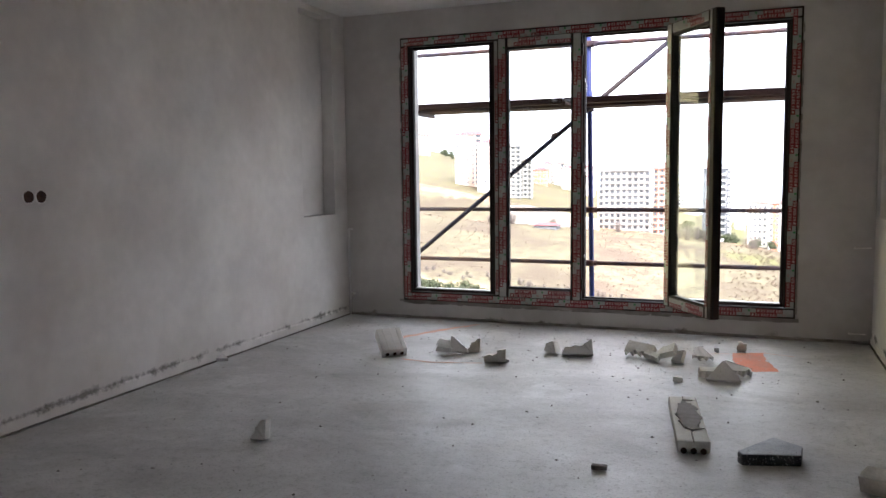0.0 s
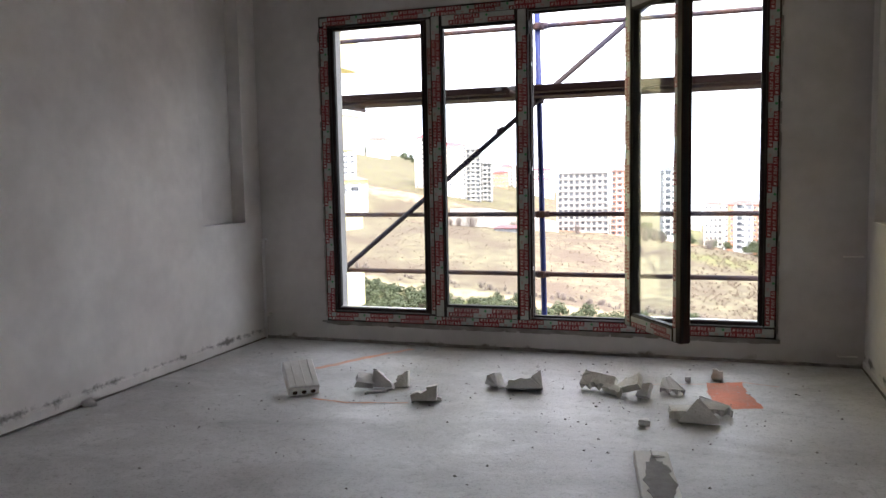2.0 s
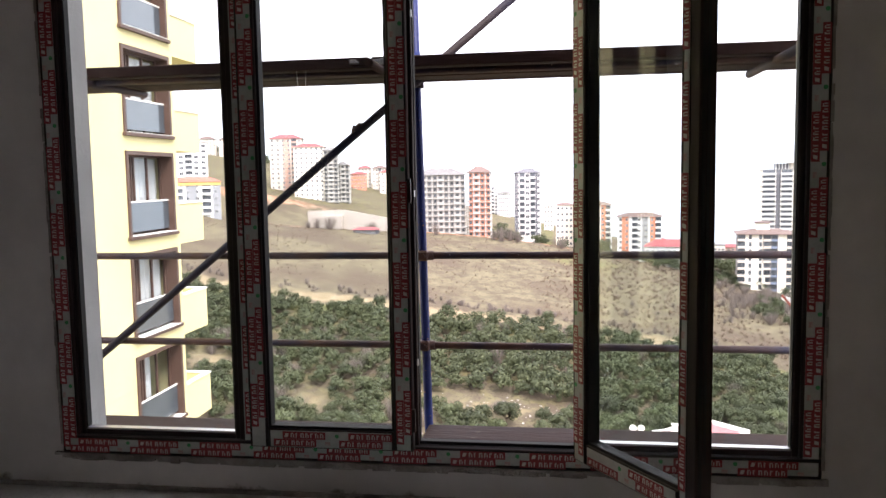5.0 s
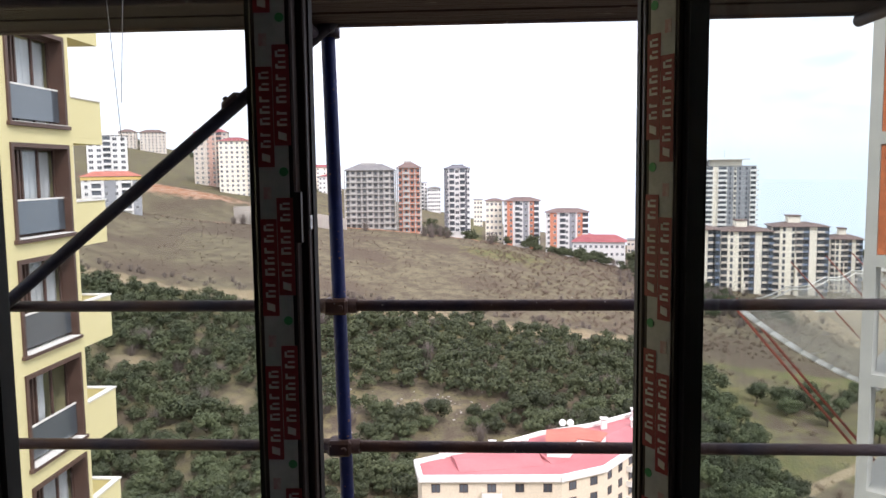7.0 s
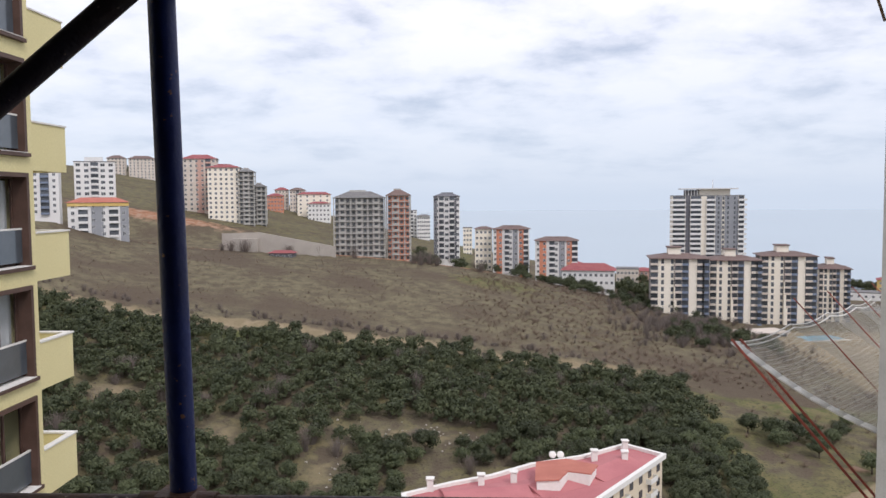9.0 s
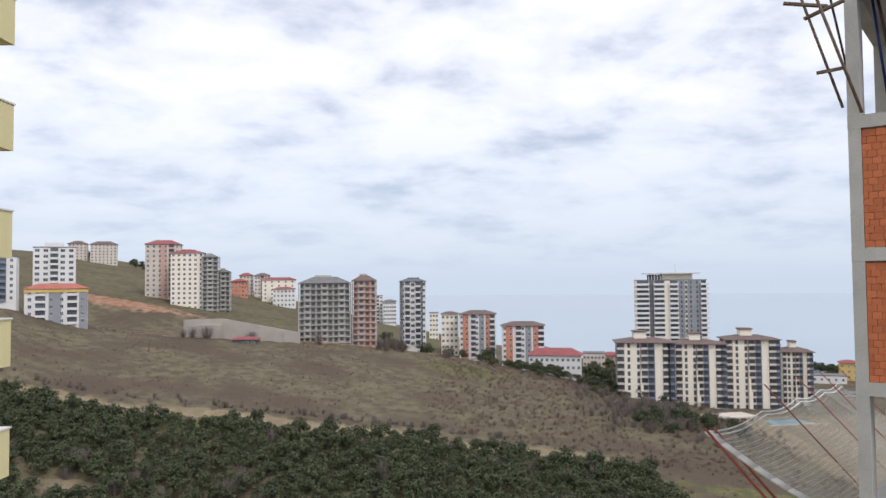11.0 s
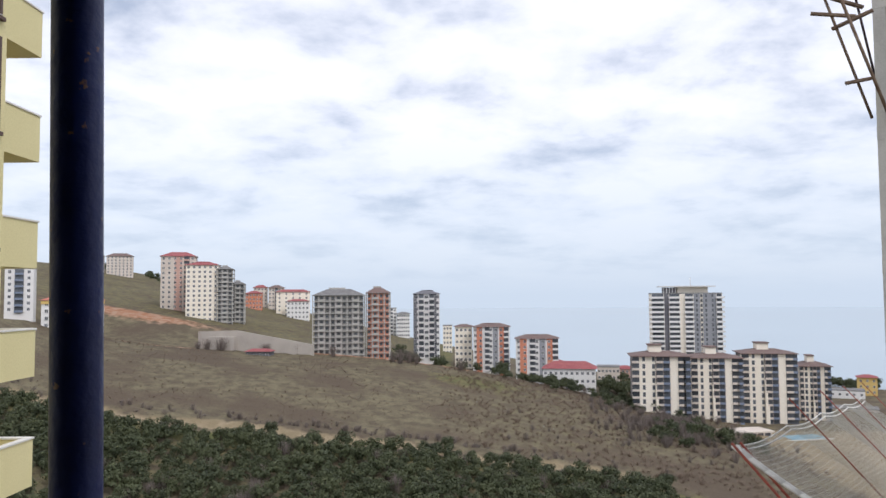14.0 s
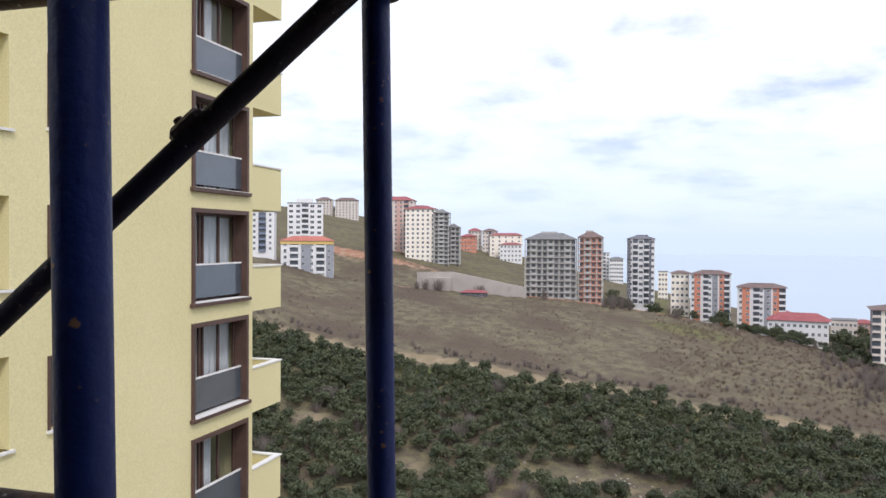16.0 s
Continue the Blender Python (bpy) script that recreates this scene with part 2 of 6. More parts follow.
M_PLANK = surf("brown_deck_board", (0.022, 0.009, 0.008), (0.036, 0.016, 0.013), scale=3, fine=45, rough=0.75, bump=0.35, stretch=(0.15, 1, 1), third=(0.16, 0.14, 0.13), third_at=0.70, spec=0.2)
M_BLOCK = surf("white_aerated_block", (0.80, 0.79, 0.765), (0.86, 0.85, 0.83), scale=14, fine=110, rough=0.95, bump=0.5, bump_size=0.004, third=(0.50, 0.48, 0.45), third_at=0.66)
M_BLOCKOLD = surf("dusty_block", (0.68, 0.65, 0.58), (0.80, 0.78, 0.73), scale=12, fine=90, rough=0.95, bump=0.5, bump_size=0.005)
M_CEMENT = surf("grey_cement_smear", (0.24, 0.235, 0.225), (0.32, 0.31, 0.30), scale=20, fine=90, rough=0.9, bump=0.6, bump_size=0.006)
M_BLACKSLAB = surf("black_foam_board", (0.020, 0.021, 0.024), (0.045, 0.047, 0.052), scale=14, fine=120, rough=0.55, bump=0.4, third=(0.42, 0.43, 0.45), third_at=0.60, spec=0.5)
M_GREYTOP = surf("grey_bitumen_top", (0.24, 0.25, 0.27), (0.36, 0.37, 0.40), scale=9, fine=90, rough=0.5, bump=0.5, third=(0.08, 0.08, 0.09), third_at=0.62, spec=0.5)
M_ORANGE = surf("orange_spray_paint", (0.78, 0.26, 0.16), (0.66, 0.28, 0.19), scale=6, fine=50, rough=0.8, bump=0.15, third=(0.46, 0.40, 0.36), third_at=0.64)
M_ORANGEF = surf("faded_orange_spray", (0.72, 0.36, 0.25), (0.62, 0.43, 0.35), scale=9, fine=70, rough=0.8, bump=0.1)
M_CRUMB = surf("dark_crumbs", (0.14, 0.13, 0.12), (0.36, 0.34, 0.32), scale=30, fine=60, rough=0.95, bump=0.2)
# dark clay brown that also carries the shade inside holes
M_HOLE_SHADE = surf("clay_hole_shade", (0.045, 0.022, 0.016), (0.075, 0.038, 0.028), scale=20, rough=0.95, bump=0.3)
M_YELLOW = surf("yellow_facade_render", (0.70, 0.625, 0.335), (0.74, 0.665, 0.37), scale=0.35, fine=25, rough=0.92, bump=0.12)
M_BROWN = surf("brown_window_profile", (0.085, 0.050, 0.038), (0.11, 0.065, 0.05), scale=3, fine=40, rough=0.5, bump=0.05)
M_COPING = surf("white_coping", (0.72, 0.70, 0.66), (0.78, 0.76, 0.72), scale=2, rough=0.8, bump=0.1)
M_CURTAIN = surf("white_curtain", (0.72, 0.71, 0.69), (0.80, 0.79, 0.78), scale=6, fine=12, rough=0.9, bump=0.5, stretch=(1, 6, 0.2), bump_size=0.05)
# near-black colour that stands in for the shade inside unlit rooms
M_ROOM_SHADE = surf("painted_room_shade", (0.045, 0.042, 0.04), (0.09, 0.085, 0.08), scale=1.2, rough=0.9, bump=0)
M_GUARD = surf("grey_guard_glass", (0.065, 0.08, 0.095), (0.09, 0.105, 0.12), scale=1, rough=0.15, bump=0, spec=1.0)
M_WINGLASS = surf("reflecting_glass", (0.035, 0.045, 0.055), (0.06, 0.075, 0.09), scale=0.5, rough=0.08, bump=0, spec=0.8, vary=0.35)
M_CONC = surf("raw_concrete", (0.42, 0.415, 0.395), (0.51, 0.50, 0.475), scale=1.1, fine=22, rough=0.9, bump=0.3, third=(0.31, 0.305, 0.29), third_at=0.67)
M_BRICK = surf("hollow_clay_brick", (0.50, 0.150, 0.065), (0.58, 0.195, 0.090), scale=5, fine=40, rough=0.9, bump=0.35, vary=0.14)
M_BRICKJOINT = surf("brick_joint", (0.22, 0.10, 0.065), (0.28, 0.14, 0.09), scale=6, rough=0.95, bump=0.2)
M_TIMBER = surf("weathered_timber", (0.13, 0.085, 0.06), (0.22, 0.16, 0.12), scale=5, fine=50, rough=0.85, bump=0.3)
M_REDTUBE = surf("red_strut_paint", (0.30, 0.065, 0.04), (0.22, 0.055, 0.04), scale=4, fine=40, rough=0.55, bump=0.1)
M_NET = surf("white_net_cord", (0.66, 0.65, 0.62), (0.74, 0.73, 0.70), rough=0.9, bump=0)
M_PINKROOF = surf("pink_roof_sheet", (0.42, 0.145, 0.155), (0.48, 0.18, 0.185), scale=0.16, fine=4, rough=0.75, bump=0.1)
M_REDROOF = surf("red_roof_tile", (0.27, 0.080, 0.085), (0.33, 0.11, 0.11), scale=0.3, fine=6, rough=0.8, bump=0.2)
M_ORROOF = surf("orange_roof_tile", (0.40, 0.135, 0.10), (0.46, 0.17, 0.125), scale=0.3, fine=6, rough=0.8, bump=0.2)
M_BROWNROOF = surf("brown_roof_tile", (0.15, 0.105, 0.095), (0.19, 0.135, 0.12), scale=0.3, fine=6, rough=0.8, bump=0.2)
M_GREYROOF = surf("grey_roof_sheet", (0.16, 0.155, 0.155), (0.21, 0.205, 0.20), scale=0.3, fine=6, rough=0.8, bump=0.2)
M_CREAM = surf("cream_render", (0.66, 0.57, 0.43), (0.70, 0.61, 0.47), scale=0.12, fine=3, rough=0.9, bump=0.05)
M_IVORY = surf("ivory_render", (0.83, 0.76, 0.64), (0.86, 0.80, 0.69), scale=0.1, fine=3, rough=0.9, bump=0.05)
M_WHITE = surf("white_render", (0.72, 0.71, 0.69), (0.77, 0.76, 0.74), scale=0.1, fine=3, rough=0.9, bump=0.05)
M_PALE = surf("pale_beige_render", (0.60, 0.53, 0.46), (0.66, 0.59, 0.52), scale=0.1, fine=3, rough=0.9, bump=0.05)
M_PINKISH = surf("rose_render", (0.52, 0.33, 0.27), (0.56, 0.37, 0.31), scale=0.1, fine=3, rough=0.9, bump=0.05)
M_ORWALL = surf("orange_render", (0.56, 0.22, 0.13), (0.60, 0.25, 0.16), scale=0.1, fine=3, rough=0.9, bump=0.05)
M_GREYWALL = surf("grey_render", (0.27, 0.28, 0.30), (0.33, 0.34, 0.36), scale=0.1, fine=3, rough=0.9, bump=0.05)
M_DARKWALL = surf("charcoal_render", (0.14, 0.14, 0.155), (0.17, 0.17, 0.185), scale=0.1, fine=3, rough=0.85, bump=0.05)
M_BLUEGREY = surf("blue_balcony_panel", (0.15, 0.19, 0.27), (0.20, 0.24, 0.32), scale=0.3, fine=3, rough=0.35, bump=0.03, spec=0.5)
M_SHELL = surf("raw_shell_concrete", (0.42, 0.41, 0.38), (0.48, 0.47, 0.44), scale=0.12, fine=3, rough=0.92, bump=0.1)
M_SHELLDARK = surf("shell_infill", (0.24, 0.235, 0.22), (0.29, 0.28, 0.26), scale=0.15, fine=2, rough=0.95, bump=0.1)
M_YELWALL = surf("ochre_render", (0.62, 0.44, 0.15), (0.66, 0.48, 0.19), scale=0.1, fine=3, rough=0.9, bump=0.05)
M_FARWIN = surf("far_window_glass", (0.07, 0.078, 0.09), (0.11, 0.12, 0.135), scale=0.4, rough=0.2, bump=0, vary=0.4, spec=0.5)
M_DARKBAL = surf("brown_grey_render", (0.26, 0.225, 0.21), (0.31, 0.27, 0.25), scale=0.1, fine=3, rough=0.85, bump=0.05)
M_TREE = surf("grey_bare_bark", (0.15, 0.125, 0.11), (0.21, 0.175, 0.155), scale=0.3, fine=3, rough=0.95, bump=0)
M_RETWALL = surf("retaining_wall", (0.40, 0.36, 0.32), (0.46, 0.42, 0.37), scale=0.15, fine=2, rough=0.95, bump=0.1)
M_LEAF = surf("dark_leaf", (0.038, 0.050, 0.023), (0.068, 0.080, 0.036), scale=0.6, fine=5, rough=0.65, bump=0, vary=0.38, third=(0.11, 0.12, 0.058), third_at=0.58)
M_LEAFB = surf("orchard_leaf", (0.038, 0.049, 0.023), (0.068, 0.080, 0.036), scale=0.14, fine=1.3, rough=0.65, bump=0, third=(0.11, 0.12, 0.058), third_at=0.58)
M_TWIG = surf("bare_twig", (0.165, 0.122, 0.092), (0.21, 0.160, 0.120), scale=0.06, fine=0.5, rough=0.95, bump=0)
M_BARK = surf("bark", (0.09, 0.07, 0.05), (0.13, 0.10, 0.075), scale=3, fine=20, rough=0.95, bump=0.4)
M_ROCK = surf("pale_stone", (0.34, 0.31, 0.26), (0.44, 0.41, 0.36), scale=0.5, fine=6, rough=0.95, bump=0.3)
M_CITY = surf("far_asphalt", (0.17, 0.165, 0.16), (0.24, 0.23, 0.22), scale=0.05, fine=1, rough=0.9, bump=0)
M_POOL = surf("blue_court", (0.16, 0.36, 0.46), (0.22, 0.42, 0.52), scale=0.2, rough=0.4, bump=0)

# pale base with part of the sky's reflection put into the colour
M_SEA = surf("sky_toned_sea_water", (0.36, 0.44, 0.50), (0.40, 0.48, 0.54), scale=0.002, fine=0.006, rough=0.45, bump=0, spec=0.9, grain=0.0)


def ground_material():
    m = bpy.data.materials.new("hillside_ground")
    m.use_nodes = True
    n, l = m.node_tree.nodes, m.node_tree.links
    p = n["Principled BSDF"]
    p.inputs["Roughness"].default_value = 0.95
    p.inputs["Specular IOR Level"].default_value = 0.1
    co, at = n.new("ShaderNodeTexCoord"), n.new("ShaderNodeAttribute")
    at.attribute_name = "cover"
    sep = n.new("ShaderNodeSeparateColor")
    l.new(at.outputs["Color"], sep.inputs[0])
    tex = []
    for s, d in ((0.03, 6), (0.22, 6), (1.3, 4)):
        t = n.new("ShaderNodeTexNoise"); t.inputs["Scale"].default_value, t.inputs["Detail"].default_value = s, d
        l.new(co.outputs["Object"], t.inputs["Vector"]); tex.append(t.outputs["Fac"])

    def ramp(f, lo, hi):
        r = n.new("ShaderNodeMapRange"); r.inputs["From Min"].default_value, r.inputs["From Max"].default_value = lo, hi
        l.new(f, r.inputs["Value"]); return r.outputs[0]

    def mix(f, a, b):
        x = n.new("ShaderNodeMix"); x.data_type = "RGBA"
        l.new(f, x.inputs["Factor"])
        for k, c in (("A", a), ("B", b)):
            if isinstance(c, tuple):
                x.inputs[k].default_value = (*c, 1)
            else:
                l.new(c, x.inputs[k])
        return x.outputs["Result"]

    def rough_edge(ch):
        a = n.new("ShaderNodeMath"); a.operation = "ADD"
        b = n.new("ShaderNodeMath"); b.operation = "SUBTRACT"; b.inputs[1].default_value = 0.5
        l.new(tex[1], b.inputs[0]); l.new(sep.outputs[ch], a.inputs[0]); l.new(b.outputs[0], a.inputs[1])
        return ramp(a.outputs[0], 0.38, 0.62)

    dry = mix(ramp(tex[1], 0.38, 0.62), (0.116, 0.097, 0.067), (0.180, 0.157, 0.100))
    dry = mix(ramp(tex[0], 0.46, 0.62), dry, (0.112, 0.088, 0.064))
    dry = mix(ramp(tex[2], 0.56, 0.68), dry, (0.088, 0.066, 0.052))
    green = mix(ramp(tex[1], 0.40, 0.60), (0.105, 0.118, 0.045), (0.170, 0.150, 0.075))
    green = mix(ramp(tex[2], 0.52, 0.68), green, (0.085, 0.078, 0.048))
    soil = mix(ramp(tex[1], 0.40, 0.60), (0.31, 0.25, 0.165), (0.23, 0.185, 0.115))
    red = mix(ramp(tex[1], 0.40, 0.60), (0.31, 0.150, 0.085), (0.36, 0.24, 0.17))
    c = mix(rough_edge("Green"), dry, green)
    c = mix(rough_edge("Red"), c, soil)
    c = mix(rough_edge("Blue"), c, red)
    l.new(c, p.inputs["Base Color"])
    bp = n.new("ShaderNodeBump"); bp.inputs["Strength"].default_value, bp.inputs["Distance"].default_value = 0.8, 0.5
    l.new(tex[2], bp.inputs["Height"]); l.new(bp.outputs[0], p.inputs["Normal"])
    return m


M_GROUND = ground_material()


# ---------------------------------------------------------------- mesh helpers
def add_box(bm, x0, x1, y0, y1, z0, z1, mi=0, m=None, bevel=0.0):
    ret = bmesh.ops.create_cube(bm, size=1, matrix=(m or Matrix()) @ Matrix.Translation(((x0 + x1) / 2, (y0 + y1) / 2, (z0 + z1) / 2)) @ Matrix.Diagonal((x1 - x0, y1 - y0, z1 - z0, 1)))
    faces = {f for v in ret["verts"] for f in v.link_faces}
    for f in faces:
        f.material_index = mi
    if bevel:
        edges = {ed for f in faces for ed in f.edges}
        r = bmesh.ops.bevel(bm, geom=list(edges), offset=bevel, segments=1, affect="EDGES")
        for f in r["faces"]:
            f.material_index = mi
    return ret["verts"]


def add_tube(bm, a, b, r, seg=14, r2=None, mi=0):
    a, b = Vector(a), Vector(b)
    d = b - a
    m = Matrix.Translation((a + b) / 2) @ d.to_track_quat("Z", "Y").to_matrix().to_4x4()
    ret = bmesh.ops.create_cone(bm, cap_ends=True, segments=seg, radius1=r, radius2=r if r2 is None else r2, depth=d.length, matrix=m)
    for v in ret["verts"]:
        for f in v.link_faces:
            f.material_index = mi
            f.smooth = len(f.verts) == 4
    return ret["verts"]


def add_prism(bm, pts, h, m=None, mi=0):
    """A flat outline in x and y, raised by h."""
    m = m or Matrix()
    low = [bm.verts.new(m @ Vector((x, y, 0))) for x, y in pts]
    top = [bm.verts.new(m @ Vector((x, y, h))) for x, y in pts]
    fs = [bm.faces.new(low[::-1]), bm.faces.new(top)]
    k = len(pts)
    for i in range(k):
        fs.append(bm.faces.new((low[i], low[(i + 1) % k], top[(i + 1) % k], top[i])))
    for f in fs:
        f.material_index = mi


def mesh_of(name, bm, mats):
    bmesh.ops.recalc_face_normals(bm, faces=bm.faces)
    me = bpy.data.meshes.new(name)
    bm.to_mesh(me)
    bm.free()
    for m in mats if isinstance(mats, (list, tuple)) else [mats]:
        me.materials.append(m)
    return me


def part(name, bm, material, parent=None, label="", at=None):
    """Links a bmesh (or a shared mesh) as one mesh object under a thing or a part."""
    me = bm if isinstance(bm, bpy.types.Mesh) else mesh_of(name, bm, material)
    ob = new(name, me)
    if parent is not None:
        ob.parent = parent
    if at is not None:
        ob.matrix_basis = at
    if label:
        ob["label"] = label
    return ob


def thing(name, label, category, group="", kind="", at=None):
    ob = new(name)
    if at is not None:
        ob.matrix_basis = at
    return tagged(ob, label, category, group, kind)


def box_part(name, material, parent, x0, x1, y0, y1, z0, z1, label="", bevel=0.0, m=None):
    bm = bmesh.new()
    add_box(bm, x0, x1, y0, y1, z0, z1, m=m, bevel=bevel)
    return part(name, bm, material, parent, label)


def structure(name, bm, material, label, category):
    return tagged(part(name, bm, material), label, category, kind="structure")


# ---------------------------------------------------------------- the room
ROOM_X, BACK_Y, CEIL = 4.465, -8.6, 2.80
WIN_X0, WIN_X1, WIN_Z0, WIN_Z1 = 0.583, 3.93, 0.165, 2.562
WALL = 0.24

bm = bmesh.new(); add_box(bm, -0.25, ROOM_X + 0.25, BACK_Y - 0.2, WALL, -0.25, 0)
structure("floor", bm, M_FLOOR, "bare grey cement screed floor with scuffs and dust", "floor")
bm = bmesh.new(); add_box(bm, -0.25, ROOM_X + 0.25, BACK_Y - 0.2, WALL, CEIL, CEIL + 0.22)
structure("ceiling", bm, M_CEIL, "plain pale plastered ceiling", "ceiling")


def niche_wall(name, x_in, sign, y_a, y_b, label):
    """A side wall with a tall shallow niche that starts 0.97 m above the floor. sign: the way out of the room."""
    bm = bmesh.new()
    depth = 0.115

    def slab(x0, x1, y0, y1, z0, z1):
        xs = sorted((x_in + sign * x0, x_in + sign * x1))
        add_box(bm, xs[0], xs[1], y0, y1, z0, z1)
    slab(0, 0.25, BACK_Y, y_a, 0, CEIL)
    slab(0, 0.25, y_b, 0, 0, CEIL)
    slab(0, 0.25, y_a, y_b, 0, 0.974)
    slab(depth, 0.25, y_a, y_b, 0.974, 2.745)
    slab(0, 0.25, y_a, y_b, 2.745, CEIL)
    bmesh.ops.remove_doubles(bm, verts=bm.verts, dist=0.0005)
    return structure(name, bm, M_PLASTER, label, "wall")


niche_wall("wall_west", 0.0, -1, -0.79, -0.235, "stained off-white plaster wall with a tall niche")
niche_wall("wall_east", ROOM_X, 1, -0.76, -0.205, "off-white plaster wall with a shallow niche")
# unseen back wall; its doorway is added to let fill light into the room
bm = bmesh.new()
for a in ((0, 2.55, 0, CEIL), (3.55, ROOM_X, 0, CEIL), (2.55, 3.55, 2.15, CEIL)):
    add_box(bm, a[0], a[1], BACK_Y - 0.2, BACK_Y, a[2], a[3])
bmesh.ops.remove_doubles(bm, verts=bm.verts, dist=0.0005)
structure("wall_south", bm, M_PLASTER, "unseen off-white plaster wall with a doorway added for fill light", "wall")
# added hall out of view: blocks direct sun, its opening admits soft back light
bm = bmesh.new()
for a in ((1.7, 1.9, -10.6, BACK_Y - 0.2, -0.25, CEIL), (6.6, 6.8, -10.6, BACK_Y - 0.2, -0.25, CEIL), (ROOM_X + 0.25, 6.6, BACK_Y - 0.2, BACK_Y, -0.25, CEIL), (1.9, 6.6, -10.4, BACK_Y - 0.2, -0.25, 0), (1.7, 6.8, -10.6, BACK_Y - 0.2, CEIL, CEIL + 0.2),
          (1.9, 4.4, -10.6, -10.4, -0.25, CEIL), (4.4, 6.4, -10.6, -10.4, -0.25, 0.1), (4.4, 6.4, -10.6, -10.4, 2.5, CEIL), (6.4, 6.6, -10.6, -10.4, -0.25, CEIL)):
    add_box(bm, *a)
structure("wall_hall", bm, M_PLASTER, "added unseen hall walls that stop the sun and admit fill daylight", "wall")
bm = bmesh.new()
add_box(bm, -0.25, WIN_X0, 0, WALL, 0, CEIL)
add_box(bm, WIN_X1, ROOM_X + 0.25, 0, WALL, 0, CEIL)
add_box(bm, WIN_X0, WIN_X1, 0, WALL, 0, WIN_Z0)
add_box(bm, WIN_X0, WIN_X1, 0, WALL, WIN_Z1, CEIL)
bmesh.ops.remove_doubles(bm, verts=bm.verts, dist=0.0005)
structure("wall_north", bm, M_PLASTER_SHADED, "off-white plaster wall around the tall window", "wall")

# raised broken lip of plaster along the foot of the walls
rnd = random.Random(4)


def foot_strip(name, a, b, inward, height, thick, label, mat):
    bm = bmesh.new()
    a, b, inward = Vector(a), Vector(b), Vector(inward)
    count = int((b - a).length / 0.06)
    rows = []
    for i in range(count + 1):
        p = a.lerp(b, i / count)
        h, t = height * rnd.uniform(0.93, 1.05), thick * rnd.uniform(0.75, 1.15)
        rows.append([bm.verts.new(p + Vector((0, 0, z)) + inward * d) for z, d in ((0, -0.002), (0, t), (h * 0.85, t), (h, -0.002))])
    for r0, r1 in zip(rows, rows[1:]):
        for j in range(3):
            bm.faces.new((r0[j], r1[j], r1[j + 1], r0[j + 1]))
    return structure(name, bm, mat, label, "baseboard")


foot_strip("baseboard", (0, BACK_Y, 0), (0, 0, 0), (1, 0, 0), 0.075, 0.010, "rough mouldy lip of plaster along the wall foot", M_PLASTER)
foot_strip("baseboard", (0, 0, 0), (ROOM_X, 0, 0), (0, -1, 0), 0.022, 0.012, "rough mortar fillet under the window", M_MORTAR)
foot_strip("trim", (0.010, BACK_Y, 0), (0.010, -0.012, 0), (1, 0, 0), 0.010, 0.010, "dark dirty joint between wall and floor", M_JOINT)
foot_strip("trim", (ROOM_X - 0.008, BACK_Y, 0), (ROOM_X - 0.008, -0.012, 0), (-1, 0, 0), 0.010, 0.010, "dark dirty joint between wall and floor", M_JOINT)
foot_strip("baseboard", (ROOM_X, BACK_Y, 0), (ROOM_X, 0, 0), (-1, 0, 0), 0.05, 0.008, "rough lip of plaster along the wall foot", M_PLASTER)

# dark uneven mortar seam under and beside the window frame
bm = bmesh.new()
for i in range(170):
    x = WIN_X0 + (WIN_X1 - WIN_X0) * (i + rnd.random()) / 170
    w, h = rnd.uniform(0.015, 0.05), rnd.uniform(0.008, 0.030)
    add_box(bm, x - w, x + w, -0.016 - rnd.random() * 0.006, 0.01, WIN_Z0 - h, WIN_Z0 + 0.004, m=None)
for i in range(60):
    z = WIN_Z0 + (WIN_Z1 - WIN_Z0) * rnd.random()
    w, h = rnd.uniform(0.004, 0.012), rnd.uniform(0.02, 0.06)
    add_box(bm, WIN_X0 - w, WIN_X0 + 0.003, -0.010 - rnd.random() * 0.004, 0.01, z - h, z + h)
    add_box(bm, WIN_X1 - 0.003, WIN_X1 + w, -0.010 - rnd.random() * 0.004, 0.01, z - h, z + h)
structure("trim", bm, M_MORTAR, "dark ragged mortar seam round the window frame", "trim")

# two round socket holes, a capped pipe and bare wires
for y in (-3.565, -3.485):
    # solid dark disc on the wall; the hole's depth is only in its colour
    bm = bmesh.new()
    vs = add_tube(bm, (-0.03, 0, 0), (0.0035, 0, 0), 0.033, 20)
    ob = part("socket_hole", bm, M_HOLE_SHADE, at=pose(0, y, 1.235))
    tagged(ob, "round socket hole in the plaster, a dark disc painted as its shade", "socket hole", group="socket holes")
    bm = bmesh.new()
    for k in range(12):
        a = k * math.tau / 12
        r = 0.036 + rnd.uniform(-0.002, 0.003)
        add_box(bm, -0.004, 0.004, -0.004, 0.004, -0.010, 0.010, m=Matrix.Rotation(a, 4, "X") @ Matrix.Translation((0, r, 0)))
    part("rim", bm, M_PLASTER, ob, "crumbly plaster rim")
bm = bmesh.new(); add_tube(bm, (0.06, 0.01, 0.205), (0.06, -0.05, 0.205), 0.012); add_tube(bm, (0.06, -0.045, 0.205), (0.06, -0.06, 0.205), 0.017)
tagged(part("pipe_stub", bm, M_COPING), "short capped white pipe stub in the wall corner", "pipe")
bm = bmesh.new(); add_tube(bm, (0.016, -0.013, 0.0), (0.016, -0.013, 0.82), 0.012); add_tube(bm, (0.016, -0.013, 0.82), (0.055, -0.013, 0.82), 0.009)
tagged(part("conduit", bm, M_CEIL), "thin plastered-in conduit up the wall corner", "conduit")
